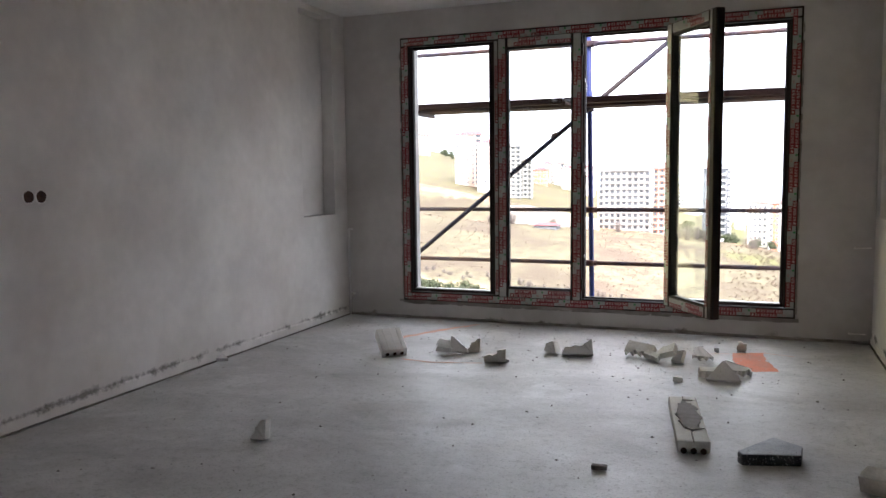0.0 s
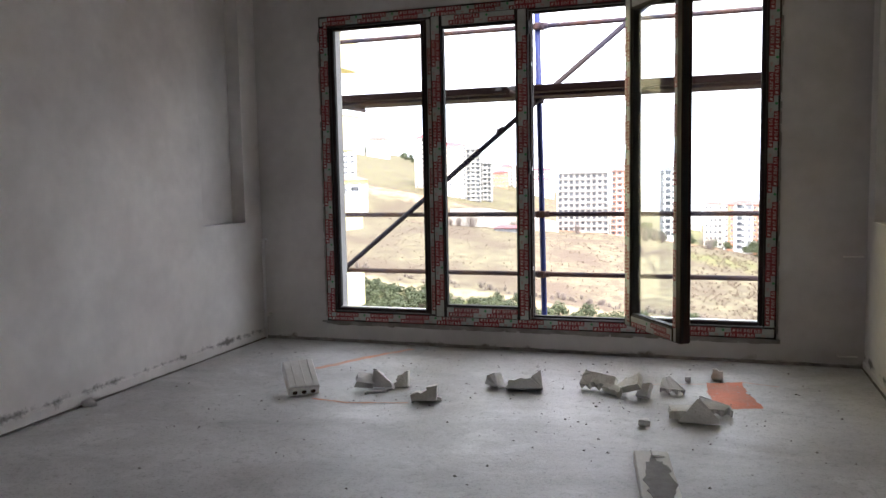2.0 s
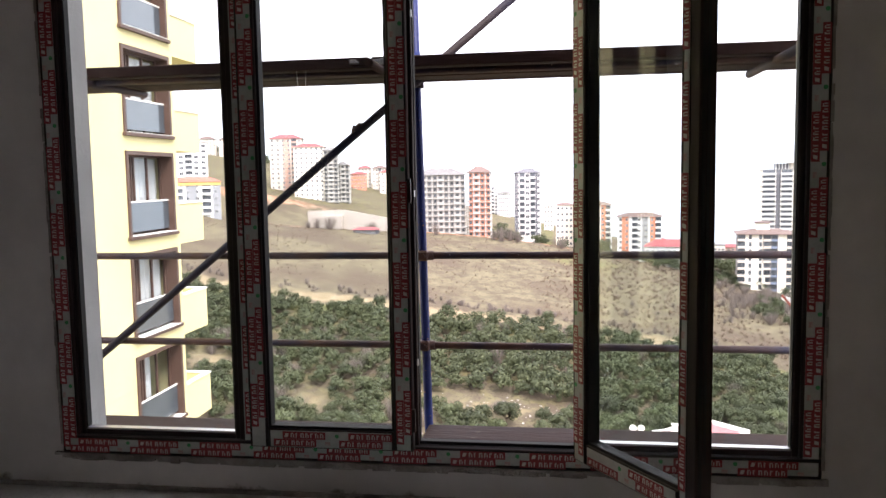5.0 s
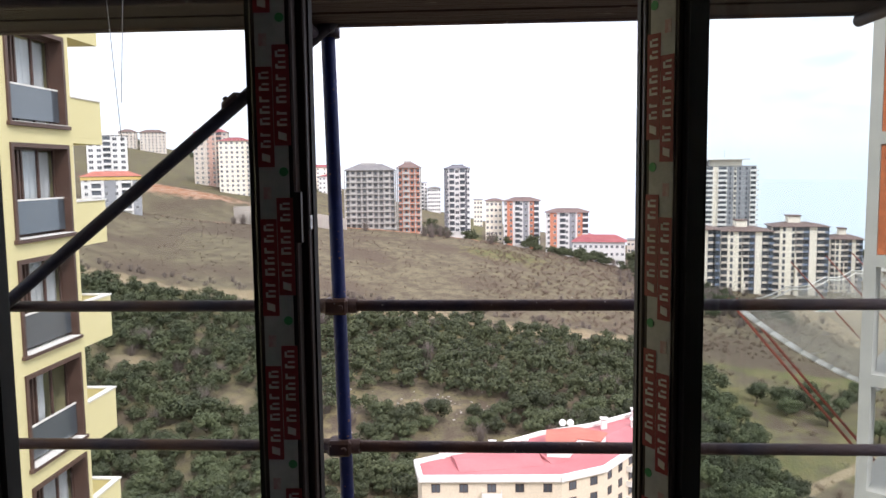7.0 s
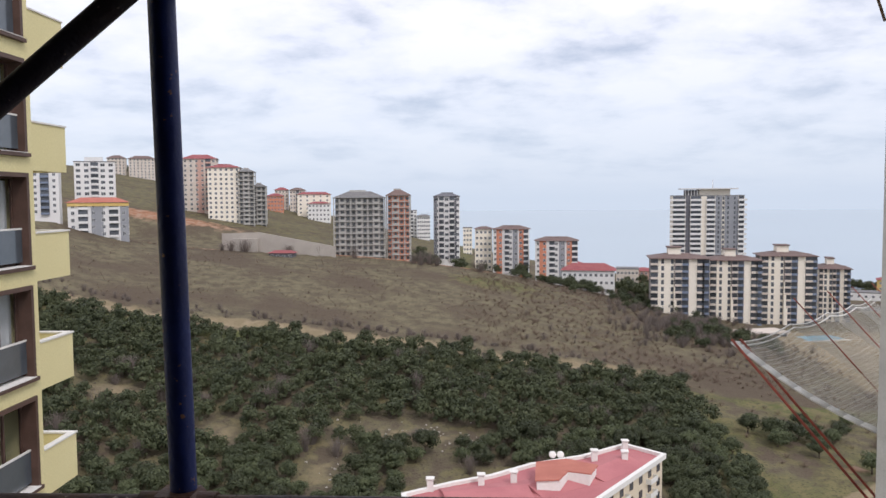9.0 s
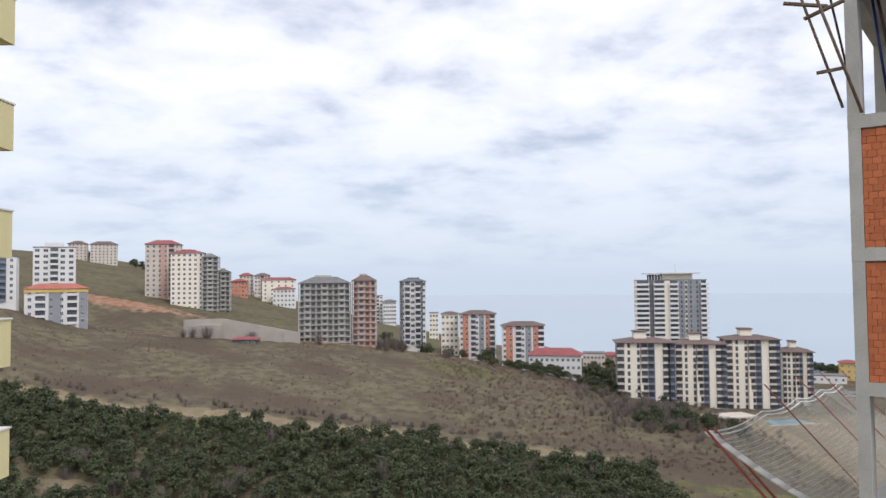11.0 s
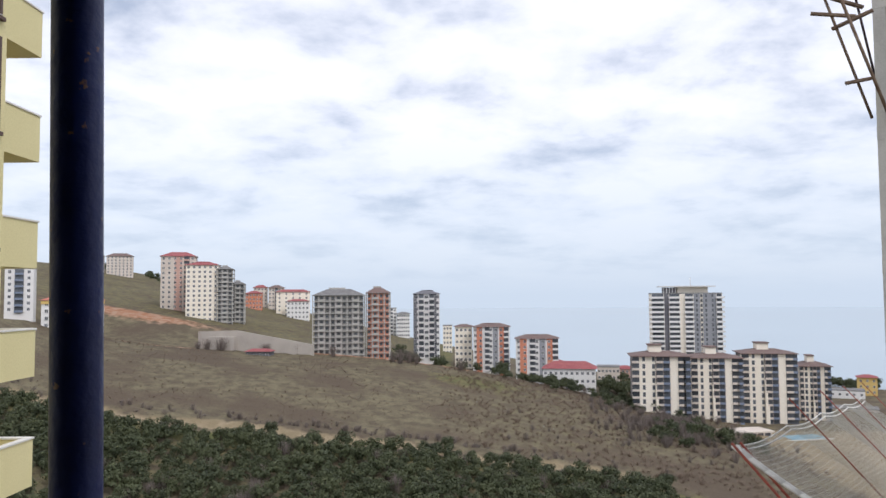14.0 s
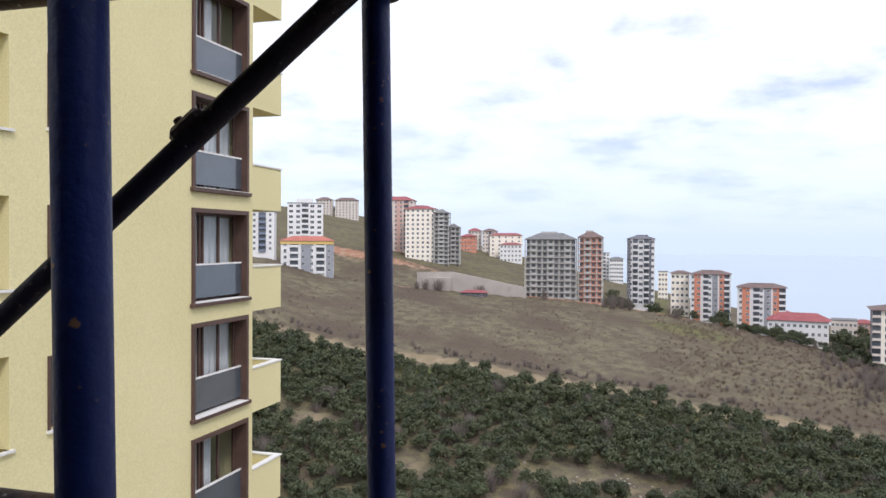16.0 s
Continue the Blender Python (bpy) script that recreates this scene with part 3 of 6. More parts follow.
for z, x in ((0.735, 4.33), (0.078, 4.31)):
    bm = bmesh.new(); add_tube(bm, (x, 0.01, z), (x, -0.03, z), 0.006); add_tube(bm, (x, -0.03, z), (x + 0.11, -0.035, z + 0.004), 0.005)
    tagged(part("wire_end", bm, M_COPING), "bare white wire end sticking out of the wall", "wire", group="wire ends")


# ---------------------------------------------------------------- window
def film_label_mesh(w, h):
    """A printed strip of the protective film: a red field with pale plain blocks in it."""
    bm = bmesh.new()
    add_box(bm, -w / 2, w / 2, -0.0006, 0, -h / 2, h / 2, 0)
    t = h * 0.10
    k, left = 7, -w / 2 + h * 1.05
    step = (w / 2 - h * 0.15 - left) / k
    for i in range(k):
        x0 = left + i * step
        lean = (0.55, 0.2, 0.8, 0.5, 0.62, 0.36, 0.7)[i]
        add_box(bm, x0 + step * 0.14, x0 + step * 0.36, -0.0012, -0.0004, -h * 0.30, h * 0.30, 1)
        add_box(bm, x0 + step * 0.36, x0 + step * 0.36 + step * 0.46 * lean, -0.0012, -0.0004, h * 0.16, h * 0.30, 1)
        if i % 3 != 1:
            add_box(bm, x0 + step * 0.62, x0 + step * 0.80, -0.0012, -0.0004, -h * 0.30, h * 0.12, 1)
    add_prism(bm, [(-w / 2 + h * 0.25, 0), (-w / 2 + h * 0.7, 0), (-w / 2 + h * 0.85, h * 0.5), (-w / 2 + h * 0.4, h * 0.5)], 0.0008, Matrix.Translation((0, -0.0004, -h * 0.25)) @ Matrix.Rotation(radians(90), 4, "X"), 1)
    return mesh_of("film_label", bm, [M_REDPRINT, M_PALEPRINT])


LABEL = film_label_mesh(0.195, 0.033)
bm = bmesh.new(); add_tube(bm, (0, 0, 0), (0, -0.0008, 0), 0.009, 16)
DOT = mesh_of("film_dot", bm, M_GREENDOT)
bm = bmesh.new(); add_box(bm, -0.012, 0.012, -0.0005, 0, -0.008, 0.008)
STAMP = mesh_of("film_stamp", bm, M_STAMP)


def film_run(parent, x0, z0, x1, z1, y, half, flip=False, seed=0, rows=2):
    """Two staggered rows of printed labels along a member, from (x0, z0) to (x1, z1), on its face at y."""
    rg = random.Random(seed)
    upright = abs(z1 - z0) > abs(x1 - x0)
    length = abs(z1 - z0) if upright else abs(x1 - x0)
    flat = Matrix.Rotation(radians(180), 4, "Z") if flip else Matrix()
    start = rg.uniform(0.02, 0.10)

    def place(name, me, s, off):
        m = Matrix.Translation((x0 + off, y, z0 + s) if upright else (x0 + s, y, z0 + off)) @ flat
        part(name, me, None, parent, at=m @ Matrix.Rotation(radians(-90), 4, "Y") if upright else m)
    for row in range(rows):
        off = (row - (rows - 1) / 2) * half * (1 if rows > 1 else 0)
        s = start + 0.0975 + row * 0.042
        while s < length - 0.10:
            place("film_label", LABEL, s, off)
            if s + 0.20 < length:
                place("film_dot" if row else "film_stamp", DOT if row else STAMP, s + 0.149, off)
            s += 0.298


FY = -0.012  # inner face of the fixed frame


def member(name, parent, x0, x1, z0, z1, y0, y1, film=None, label=""):
    """One length of profile: dark core with a rebate and, on the room side, a film-covered face (film: its x0, x1, z0, z1)."""
    ob = box_part(name, M_PVC, parent, x0, x1, y0, y1, z0, z1, label, bevel=0.003)
    if film:
        box_part("film", M_FILM, ob, film[0], film[1], y0 - 0.0015, y0 + 0.002, film[2], film[3], "grey protective film with red print")
    return ob


window = thing("window_1", "four-part dark profile window still in printed protective film", "window", kind="structure")
W, Z0, Z1 = 0.088, WIN_Z0, WIN_Z1
fr = member("window_frame", window, WIN_X0, WIN_X0 + W, Z0 + W, Z1 - W, FY, 0.06, (WIN_X0 + 0.014, WIN_X0 + W - 0.014, Z0 + W, Z1 - W))
film_run(fr, WIN_X0 + 0.041, Z0, WIN_X0 + 0.041, Z1, FY - 0.002, 0.033, seed=1)
fr = member("window_frame", window, WIN_X1 - W, WIN_X1, Z0 + W, Z1 - W, FY, 0.06, (WIN_X1 - W + 0.014, WIN_X1 - 0.014, Z0 + W, Z1 - W))
film_run(fr, WIN_X1 - 0.041, Z0, WIN_X1 - 0.041, Z1, FY - 0.002, 0.033, seed=2)
fr = member("window_frame", window, WIN_X0, WIN_X1, Z0, Z0 + W - 0.004, FY, 0.06, (WIN_X0 + 0.014, WIN_X1 - 0.014, Z0 + 0.016, Z0 + W - 0.016))
film_run(fr, WIN_X0, Z0 + 0.041, WIN_X1, Z0 + 0.041, FY - 0.002, 0.033, seed=3)
fr = member("window_frame", window, WIN_X0, WIN_X1, Z1 - W + 0.004, Z1, FY, 0.06, (WIN_X0 + 0.014, WIN_X1 - 0.014, Z1 - W + 0.016, Z1 - 0.014))
film_run(fr, WIN_X0, Z1 - 0.041, WIN_X1, Z1 - 0.041, FY - 0.002, 0.033, seed=4)
I0, I1 = Z0 + W, Z1 - W
for x0, x1, f in ((1.452, 1.522, (1.476, 1.520)), (2.220, 2.270, None), (2.942, 3.008, (2.962, 3.004))):
    mu = member("mullion", window, x0, x1, I0, I1, FY + 0.006, 0.06, (f[0], f[1], I0, I1) if f else None)
    if f:
        film_run(mu, (f[0] + f[1]) / 2, I0, (f[0] + f[1]) / 2, I1, FY + 0.004, 0.02, seed=int(x0 * 10), rows=1)
# glazing beads and panes of the two fixed lights
for x0, x1 in ((WIN_X0 + W, 1.452), (3.008, WIN_X1 - W)):
    bw = 0.024
    for a in ((x0, x0 + bw, I0, I1), (x1 - bw, x1, I0, I1), (x0 + bw, x1 - bw, I0, I0 + bw), (x0 + bw, x1 - bw, I1 - bw, I1)):
        box_part("glazing_bead", M_PVC, window, a[0], a[1], 0.004, 0.05, a[2], a[3], bevel=0.004)
    for a in ((x0 + bw, x0 + bw + 0.006, I0 + bw, I1 - bw), (x1 - bw - 0.006, x1 - bw, I0 + bw, I1 - bw), (x0 + bw, x1 - bw, I0 + bw - 0.001, I0 + bw + 0.009)):
        box_part("seal", M_STEEL if a[3] - a[2] < 0.02 else M_SEAL, window, a[0], a[1], 0.010, 0.044, a[2], a[3])
    g = box_part("pane", M_GLASS, window, x0 + bw, x1 - bw, 0.024, 0.030, I0 + bw, I1 - bw, "clear glass pane")
    g.visible_shadow = False


def sash(parent, w, h, name, film_in, film_out):
    """A casement leaf in its own axes: hinge at x = 0, reaching to -x, standing on z = 0, room face at y = -0.03."""
    leaf = part(name, mesh_of(name, bmesh.new(), M_PVC), None, parent)
    f = 0.084
    for k, a in enumerate(((-w, -w + f, 0, h), (-f, 0, 0, h), (-w + f, -f, 0, f), (-w + f, -f, h - f, h))):
        rail = box_part("rail", M_PVC, leaf, a[0], a[1], -0.034, 0.040, a[2], a[3], bevel=0.004)
        for on, y in ((film_in, -0.0365), (film_out, 0.0415)):
            if on:
                up = a[3] - a[2] > 0.5
                bare = k == 0 and name == "open_sash"
                fx = a[0] + (0.048 if bare else 0.012)
                box_part("film", M_FILM, rail, fx, a[1] - 0.012, min(y, y * 0.9), max(y, y * 0.9), a[2] + 0.006, a[3] - 0.006)
                cx, cz = (fx + a[1] - 0.006) / 2, (a[2] + a[3]) / 2
                if up:
                    film_run(rail, cx, a[2], cx, a[3], y - 0.001 if y < 0 else y + 0.001, 0.034, flip=y > 0, seed=k + 20, rows=1 if bare else 2)
                else:
                    film_run(rail, a[0], cz, a[1], cz, y - 0.001 if y < 0 else y + 0.001, 0.034, flip=y > 0, seed=k + 30)
    for a in ((-w + f, -w + f + 0.012, f, h - f), (-f - 0.012, -f, f, h - f), (-w + f, -f, f, f + 0.012), (-w + f, -f, h - f - 0.012, h - f)):
        box_part("seal", M_SEAL, leaf, a[0], a[1], -0.02, 0.03, a[2], a[3])
    g = box_part("pane", M_GLASS, leaf, -w + f, -f, 0.002, 0.008, f, h - f, "clear glass pane")
    g.visible_shadow = False
    for z in (0.14, h / 2, h - 0.14):
        box_part("hinge", M_PVC, leaf, -0.002, 0.012, -0.045, -0.03, z - 0.05, z + 0.05)
    box_part("lock_strip", M_SEAL, leaf, -w - 0.0015, -w, -0.004, 0.010, 0.2, h - 0.2)
    box_part("edge_seal", M_SEAL, leaf, -w - 0.003, -w, 0.016, 0.030, 0.02, h - 0.02)
    return leaf


closed = sash(window, 0.738, I1 - I0 + 0.03, "closed_sash", True, False)
closed.matrix_basis = pose(2.254, -0.012, I0 - 0.015)
door_leaf = sash(window, 0.705, I1 - I0 + 0.03, "open_sash", True, True)
door_leaf.matrix_basis = pose(2.968, -0.035, I0 - 0.015, 0, 0, 124)
door_leaf["label"] = "casement leaf swung wide open into the room"
# rebate strips of the open light
for a in ((2.270, 2.274, I0, I1), (2.938, 2.942, I0, I1), (2.274, 2.938, I0, I0 + 0.014), (2.274, 2.938, I1 - 0.014, I1)):
    box_part("rebate_strip", M_SEAL, window, a[0], a[1], 0.02, 0.055, a[2], a[3])
for z in (0.62, 1.35, 2.1):
    box_part("striker", M_STEEL, window, 2.264, 2.2725, -0.004, 0.016, z - 0.014, z + 0.014)
bm = bmesh.new()
add_box(bm, WIN_X0 + 0.02, WIN_X1 - 0.02, 0.062, WALL + 0.02, WIN_Z0 - 0.004, WIN_Z0 + 0.018)
part("window_sill", bm, M_REVEAL, window, "pale outer stone sill")
for x0, x1 in ((WIN_X0 - 0.001, WIN_X0 + 0.065), (WIN_X1 - 0.065, WIN_X1 + 0.001)):
    box_part("reveal", M_REVEAL, window, x0, x1, 0.062, WALL + 0.004, WIN_Z0, WIN_Z1, "pale rendered outer reveal")


# ---------------------------------------------------------------- things on the floor
def jag(a, b, n, amp, rg):
    """A broken edge from a to b."""
    out = []
    for i in range(n):
        t = (i + 0.5) / n
        out.append((a[0] + (b[0] - a[0]) * t + rg.uniform(-amp, amp), a[1] + (b[1] - a[1]) * t + rg.uniform(-amp, amp)))
    return out


def roughen(bm, amp, rg, cut=1):
    bmesh.ops.triangulate(bm, faces=bm.faces)
    if cut:
        bmesh.ops.subdivide_edges(bm, edges=bm.edges, cuts=cut, use_grid_fill=True)
    for v in bm.verts:
        v.co += Vector((rg.uniform(-amp, amp), rg.uniform(-amp, amp), rg.uniform(-amp, amp)))


def settle(ob, z=0.0):
    """Rests a thing and its parts on the height z."""
    bpy.context.view_layer.update()
    low = min((o.matrix_world @ v.co).z for o in (ob, *ob.children_recursive) if o.type == "MESH" for v in o.data.vertices)
    ob.matrix_basis = Matrix.Translation((0, 0, z - low)) @ ob.matrix_basis


def chunk(outline, thick, at, mat, label, seed, holes=0, name="broken_block", amp=0.003, group="broken block pieces"):
    """A broken piece of hollow block: an outline with jagged edges, raised by its thickness, with hollow cells along one edge."""
    rg = random.Random(seed)
    pts = []
    k = len(outline)
    for i in range(k):
        a, b = outline[i][:2], outline[(i + 1) % k][:2]
        pts.append(a)
        if len(outline[i]) > 2:
            pts += jag(a, b, 5, outline[i][2], rg)
    if holes:
        # scallops cut into the first edge
        a, b = outline[0], outline[1]
        sc = []
        for h in range(holes):
            for q in range(5):
                ang = math.pi * q / 4
                t = (h + 0.5) / holes - math.cos(ang) * 0.33 / holes
                d = math.sin(ang) * 0.022
                nx, ny = -(b[1] - a[1]), b[0] - a[0]
                ln = math.hypot(nx, ny)
                sc.append((a[0] + (b[0] - a[0]) * t + nx / ln * d, a[1] + (b[1] - a[1]) * t + ny / ln * d))
        i = pts.index(a) + 1
        j = pts.index(b)
        pts = pts[:i] + sc + pts[j:]
    bm = bmesh.new()
    add_prism(bm, pts, thick)
    roughen(bm, amp, rg, 0)
    ob = part(name, bm, mat, at=at)
    tagged(ob, label, "rubble", group=group)
    settle(ob)
    return ob


R90 = pose(0, 0, 0, 90)
# whole block lying tilted
bm = bmesh.new()
add_box(bm, -0.095, 0.095, -0.12, 0.12, 0, 0.075, bevel=0.006)
for x in (-0.045, 0.01, 0.06):
    add_box(bm, x - 0.004, x + 0.004, -0.122, 0.122, 0.070, 0.079)
roughen(bm, 0.0015, random.Random(3), 0)
ob = part("building_block", bm, M_BLOCK, at=pose(1.105, -1.43, 0, 30, 0, 40))
# solid dark plugs painted as the shade of the hollow cells
bm = bmesh.new()
for x in (-0.055, 0.0, 0.055):
    add_tube(bm, (x, -0.1215, 0.03), (x, -0.08, 0.03), 0.015, 10)
part("cell", bm, M_HOLE_SHADE, ob, "dark discs painted as the shade inside the hollow cells")
tagged(ob, "white hollow building block lying tilted on the floor", "block")
settle(ob)
# group of three fragments with a splinter
chunk([(-0.06, 0), (0.06, 0), (0.055, 0.075, 0.006), (-0.035, 0.085, 0.007)], 0.05, pose(1.475, -1.30, 0, 38, 10, 35), M_BLOCK, "white block fragment leaning on another", 11)
chunk([(-0.05, 0), (0.09, 0.0), (0.075, 0.03, 0.003), (-0.03, 0.105, 0.008), (-0.05, 0.10)], 0.055, pose(1.575, -1.24, 0, 70), M_BLOCK, "wedge of white block with ribbed broken side", 12)
chunk([(-0.045, 0), (0.045, 0), (0.045, 0.10, 0.006), (-0.02, 0.07, 0.012)], 0.07, pose(1.68, -1.16, 0, 80, 0, 10), M_BLOCKOLD, "dusty block fragment standing on edge", 13)
chunk([(-0.075, -0.008, 0.003), (0.075, -0.006, 0.003), (0.07, 0.010), (-0.07, 0.012)], 0.014, pose(1.585, -1.36, 0, 0, 0, 38), M_BLOCK, "thin white splinter of block", 14)
chunk([(-0.075, 0), (0.075, 0), (0.075, 0.085), (0.02, 0.075, 0.012), (-0.075, 0.03, 0.008)], 0.10, pose(1.915, -1.40, 0, 82, 0, 14), M_BLOCKOLD, "stepped dusty block fragment", 15)
chunk([(-0.02, -0.012), (0.02, -0.012), (0.015, 0.014, 0.003)], 0.02, pose(2.005, -1.415, 0), M_BLOCK, "small white chip of block on the floor", 16)
chunk([(-0.055, 0), (0.055, 0), (0.01, 0.08, 0.006), (-0.05, 0.06, 0.006)], 0.07, pose(2.265, -1.03, 0, 75, 0, -24), M_BLOCK, "broken white block lump", 17)
chunk([(-0.11, 0), (0.11, 0), (0.10, 0.115, 0.004), (0.03, 0.06, 0.008), (-0.09, 0.05, 0.006)], 0.075, pose(2.435, -1.06, 0, 68, 0, 14), M_BLOCK, "white block fragment with a notched top", 18)
chunk([(-0.11, 0), (0.11, 0), (0.10, 0.08, 0.004), (-0.10, 0.105, 0.003)], 0.05, pose(2.87, -0.97, 0, 42, 0, -14), M_BLOCKOLD, "dusty block slab leaning on rubble", 19, holes=4)
chunk([(-0.06, 0, 0.008), (0.07, 0, 0.008), (0.05, 0.05, 0.008), (-0.05, 0.04)], 0.04, pose(2.955, -1.06, 0, 24, 5, -35), M_BLOCKOLD, "crumbled yellowish block lump", 20)
chunk([(-0.09, 0), (0.09, 0, 0.004), (0.05, 0.11, 0.01), (-0.05, 0.085)], 0.04, pose(3.06, -1.06, 0, 30, -20, -30), M_BLOCKOLD, "flat dusty block fragment", 21)
chunk([(-0.035, 0), (0.04, 0), (0.045, 0.085, 0.004), (0.0, 0.075)], 0.05, pose(3.14, -1.07, 0, 60, 0, -18), M_BLOCK, "bright white corner of block", 22)
chunk([(-0.07, 0), (0.075, 0), (-0.01, 0.12, 0.004), (-0.05, 0.10, 0.004)], 0.034, pose(3.295, -0.95, 0, 24, 4, 6), M_BLOCK, "white hollow block corner with round cells", 23, holes=3)
chunk([(-0.015, -0.012), (0.016, -0.012), (0.012, 0.014, 0.003)], 0.03, pose(3.378, -0.63, 0), M_BLOCK, "small white chip of block on the floor", 24)
chunk([(-0.11, 0), (0.10, 0), (0.09, 0.025), (0.005, 0.12, 0.003), (-0.02, 0.118)], 0.040, pose(3.46, -1.48, 0, 66, 0, 2), M_BLOCK, "triangular white slab of block leaning up", 25)
chunk([(-0.075, 0, 0.004), (0.075, 0), (0.07, 0.10), (-0.06, 0.09, 0.006)], 0.045, pose(3.375, -1.44, 0, 6, 4, 16), M_BLOCKOLD, "flat dusty block fragment", 26)
chunk([(-0.085, 0), (0.085, 0), (0.07, 0.04), (-0.08, 0.11, 0.004)], 0.045, pose(3.54, -1.33, 0, 22, 2, 8), M_BLOCK, "white hollow block piece with round cells", 27, holes=3)
chunk([(-0.035, 0), (0.03, 0, 0.005), (0.032, 0.055, 0.008), (-0.028, 0.06, 0.008)], 0.05, pose(3.553, -0.52, 0, 82, 0, 0), M_BLOCKOLD, "small lump of dusty block", 28)
chunk([(-0.03, -0.02), (0.03, -0.015), (0.02, 0.03, 0.004), (-0.025, 0.015)], 0.03, pose(3.186, -1.577, 0), M_BLOCK, "small white chip of block on the floor", 29)
chunk([(-0.045, 0), (0.03, 0), (0.032, 0.10, 0.004), (0.0, 0.09, 0.006), (-0.04, 0.02)], 0.06, pose(1.312, -3.385, 0, 78, 0, 8), M_BLOCK, "white block corner lying alone", 30)
chunk([(-0.04, 0), (0.045, 0), (0.0, 0.05, 0.004)], 0.03, pose(0.055, -2.05, 0, 30, 0, 20), M_BLOCK, "small white block chip by the wall", 31)
chunk([(-0.035, -0.012, 0.003), (0.035, -0.014, 0.003), (0.03, 0.012), (-0.03, 0.015)], 0.018, pose(2.985, -3.24, 0, 0, 0, 6), M_CRUMB, "dark lump of dried mortar", 32)
chunk([(-0.07, 0), (0.10, 0, 0.008), (0.09, 0.10), (-0.06, 0.08, 0.008)], 0.075, pose(4.105, -3.155, 0, 18, 0, -28), M_BLOCKOLD, "dusty block fragment with mortar", 33)

# long hollow block smeared with cement
long_m = pose(3.312, -2.515, 0, 0, 0, 8.5)
bm = bmesh.new()
add_box(bm, -0.075, 0.075, -0.385, 0.385, 0, 0.055, bevel=0.004)
roughen(bm, 0.0015, random.Random(8), 0)
ob = tagged(part("building_block", bm, M_BLOCK, at=long_m), "long white hollow block smeared with grey cement", "block")
bm = bmesh.new()
rg = random.Random(9)
ring = []
for k in range(36):
    a = k * math.tau / 36
    ring.append((0.058 * math.cos(a) * rg.uniform(0.8, 1.2), 0.03 + 0.25 * math.sin(a) * rg.uniform(0.85, 1.15)))
add_prism(bm, ring, 0.004, Matrix.Translation((0.006, 0, 0.0545)))
part("cement_smear", bm, M_CEMENT, ob, "dried grey cement smear")
for y, w in ((0.30, 0.03), (-0.20, 0.045)):
    bm = bmesh.new()
    pts = [(w * math.cos(q * math.tau / 14) * rg.uniform(0.6, 1.3), 0.016 * math.sin(q * math.tau / 14) * rg.uniform(0.6, 1.4)) for q in range(14)]
    add_prism(bm, pts, 0.003, Matrix.Translation((0.02, y, 0.0578)))
    part("crumb", bm, M_CRUMB, ob, "dark crumbs stuck on top")
# cells are solid plugs too, their inner shade put in the colour
bm = bmesh.new()
for x in (-0.045, 0.0, 0.045):
    add_tube(bm, (x, -0.388, 0.008), (x, -0.36, 0.008), 0.015, 12)
part("cell", bm, M_HOLE_SHADE, ob, "dark discs painted as the shade inside the hollow cells")
bm = bmesh.new(); add_box(bm, -0.003, 0.003, -0.386, 0.386, 0.053, 0.0562)
part("groove", bm, M_MORTAR, ob)
settle(ob)

# five-cornered black board with a grey top
bm = bmesh.new()
out5 = [(-0.145, -0.09), (-0.125, -0.13), (0.125, -0.065), (0.14, 0.055), (0.02, 0.16)]
add_prism(bm, out5, 0.05)
roughen(bm, 0.002, random.Random(5), 0)
ob = tagged(part("insulation_board", bm, M_BLACKSLAB, at=pose(3.705, -2.85, 0, 0, 0, 2)), "broken black insulation board with grey scuffed top", "board")
bm = bmesh.new(); add_prism(bm, [(x * 0.97, y * 0.97) for x, y in out5], 0.004, Matrix.Translation((0, 0, 0.0505)))
part("scuffed_top", bm, M_GREYTOP, ob, "grey scuffed top skin")
settle(ob)


def floor_mark(name, pts, mat, label, category, z=0.003, seed=0, amp=0.01, steps=7):
    rg = random.Random(seed)
    ring = []
    for i in range(len(pts)):
        a, b = pts[i], pts[(i + 1) % len(pts)]
        ring.append(a)
        ring += jag(a, b, steps, amp, rg)
    bm = bmesh.new()
    bm.faces.new([bm.verts.new((x, y, z)) for x, y in ring])
    bmesh.ops.triangulate(bm, faces=bm.faces)
    return tagged(part(name, bm, mat), label, category, kind="structure")


floor_mark("paint_patch", [(3.487, -0.64), (3.60, -0.60), (3.70, -0.56), (3.71, -0.80), (3.79, -1.115), (3.66, -1.16), (3.535, -1.20), (3.50, -0.9)], M_ORANGE, "orange spray paint patch on the floor", "paint mark", seed=1)
floor_mark("paint_streak", [(3.69, -0.555), (3.90, -0.62), (3.905, -0.630), (3.70, -0.575)], M_ORANGEF, "faint orange spray streak on the floor", "paint mark", seed=2, amp=0.003)
floor_mark("paint_streak", [(3.48, -0.66), (3.00, -0.80), (3.00, -0.806), (3.48, -0.67)], M_ORANGEF, "faint orange spray streak on the floor", "paint mark", seed=3, amp=0.003)
floor_mark("paint_line", [(0.895, -0.91), (1.085, -0.52), (1.335, -0.14), (1.385, -0.15), (1.15, -0.53), (0.965, -0.89)], M_ORANGEF, "pale orange spray paint line on the floor", "paint mark", seed=4, amp=0.010)
floor_mark("paint_line", [(1.26, -1.56), (1.50, -1.585), (1.85, -1.50), (1.85, -1.515), (1.50, -1.610), (1.26, -1.58)], M_ORANGEF, "thin faded orange line on the floor", "paint mark", seed=5, amp=0.004)

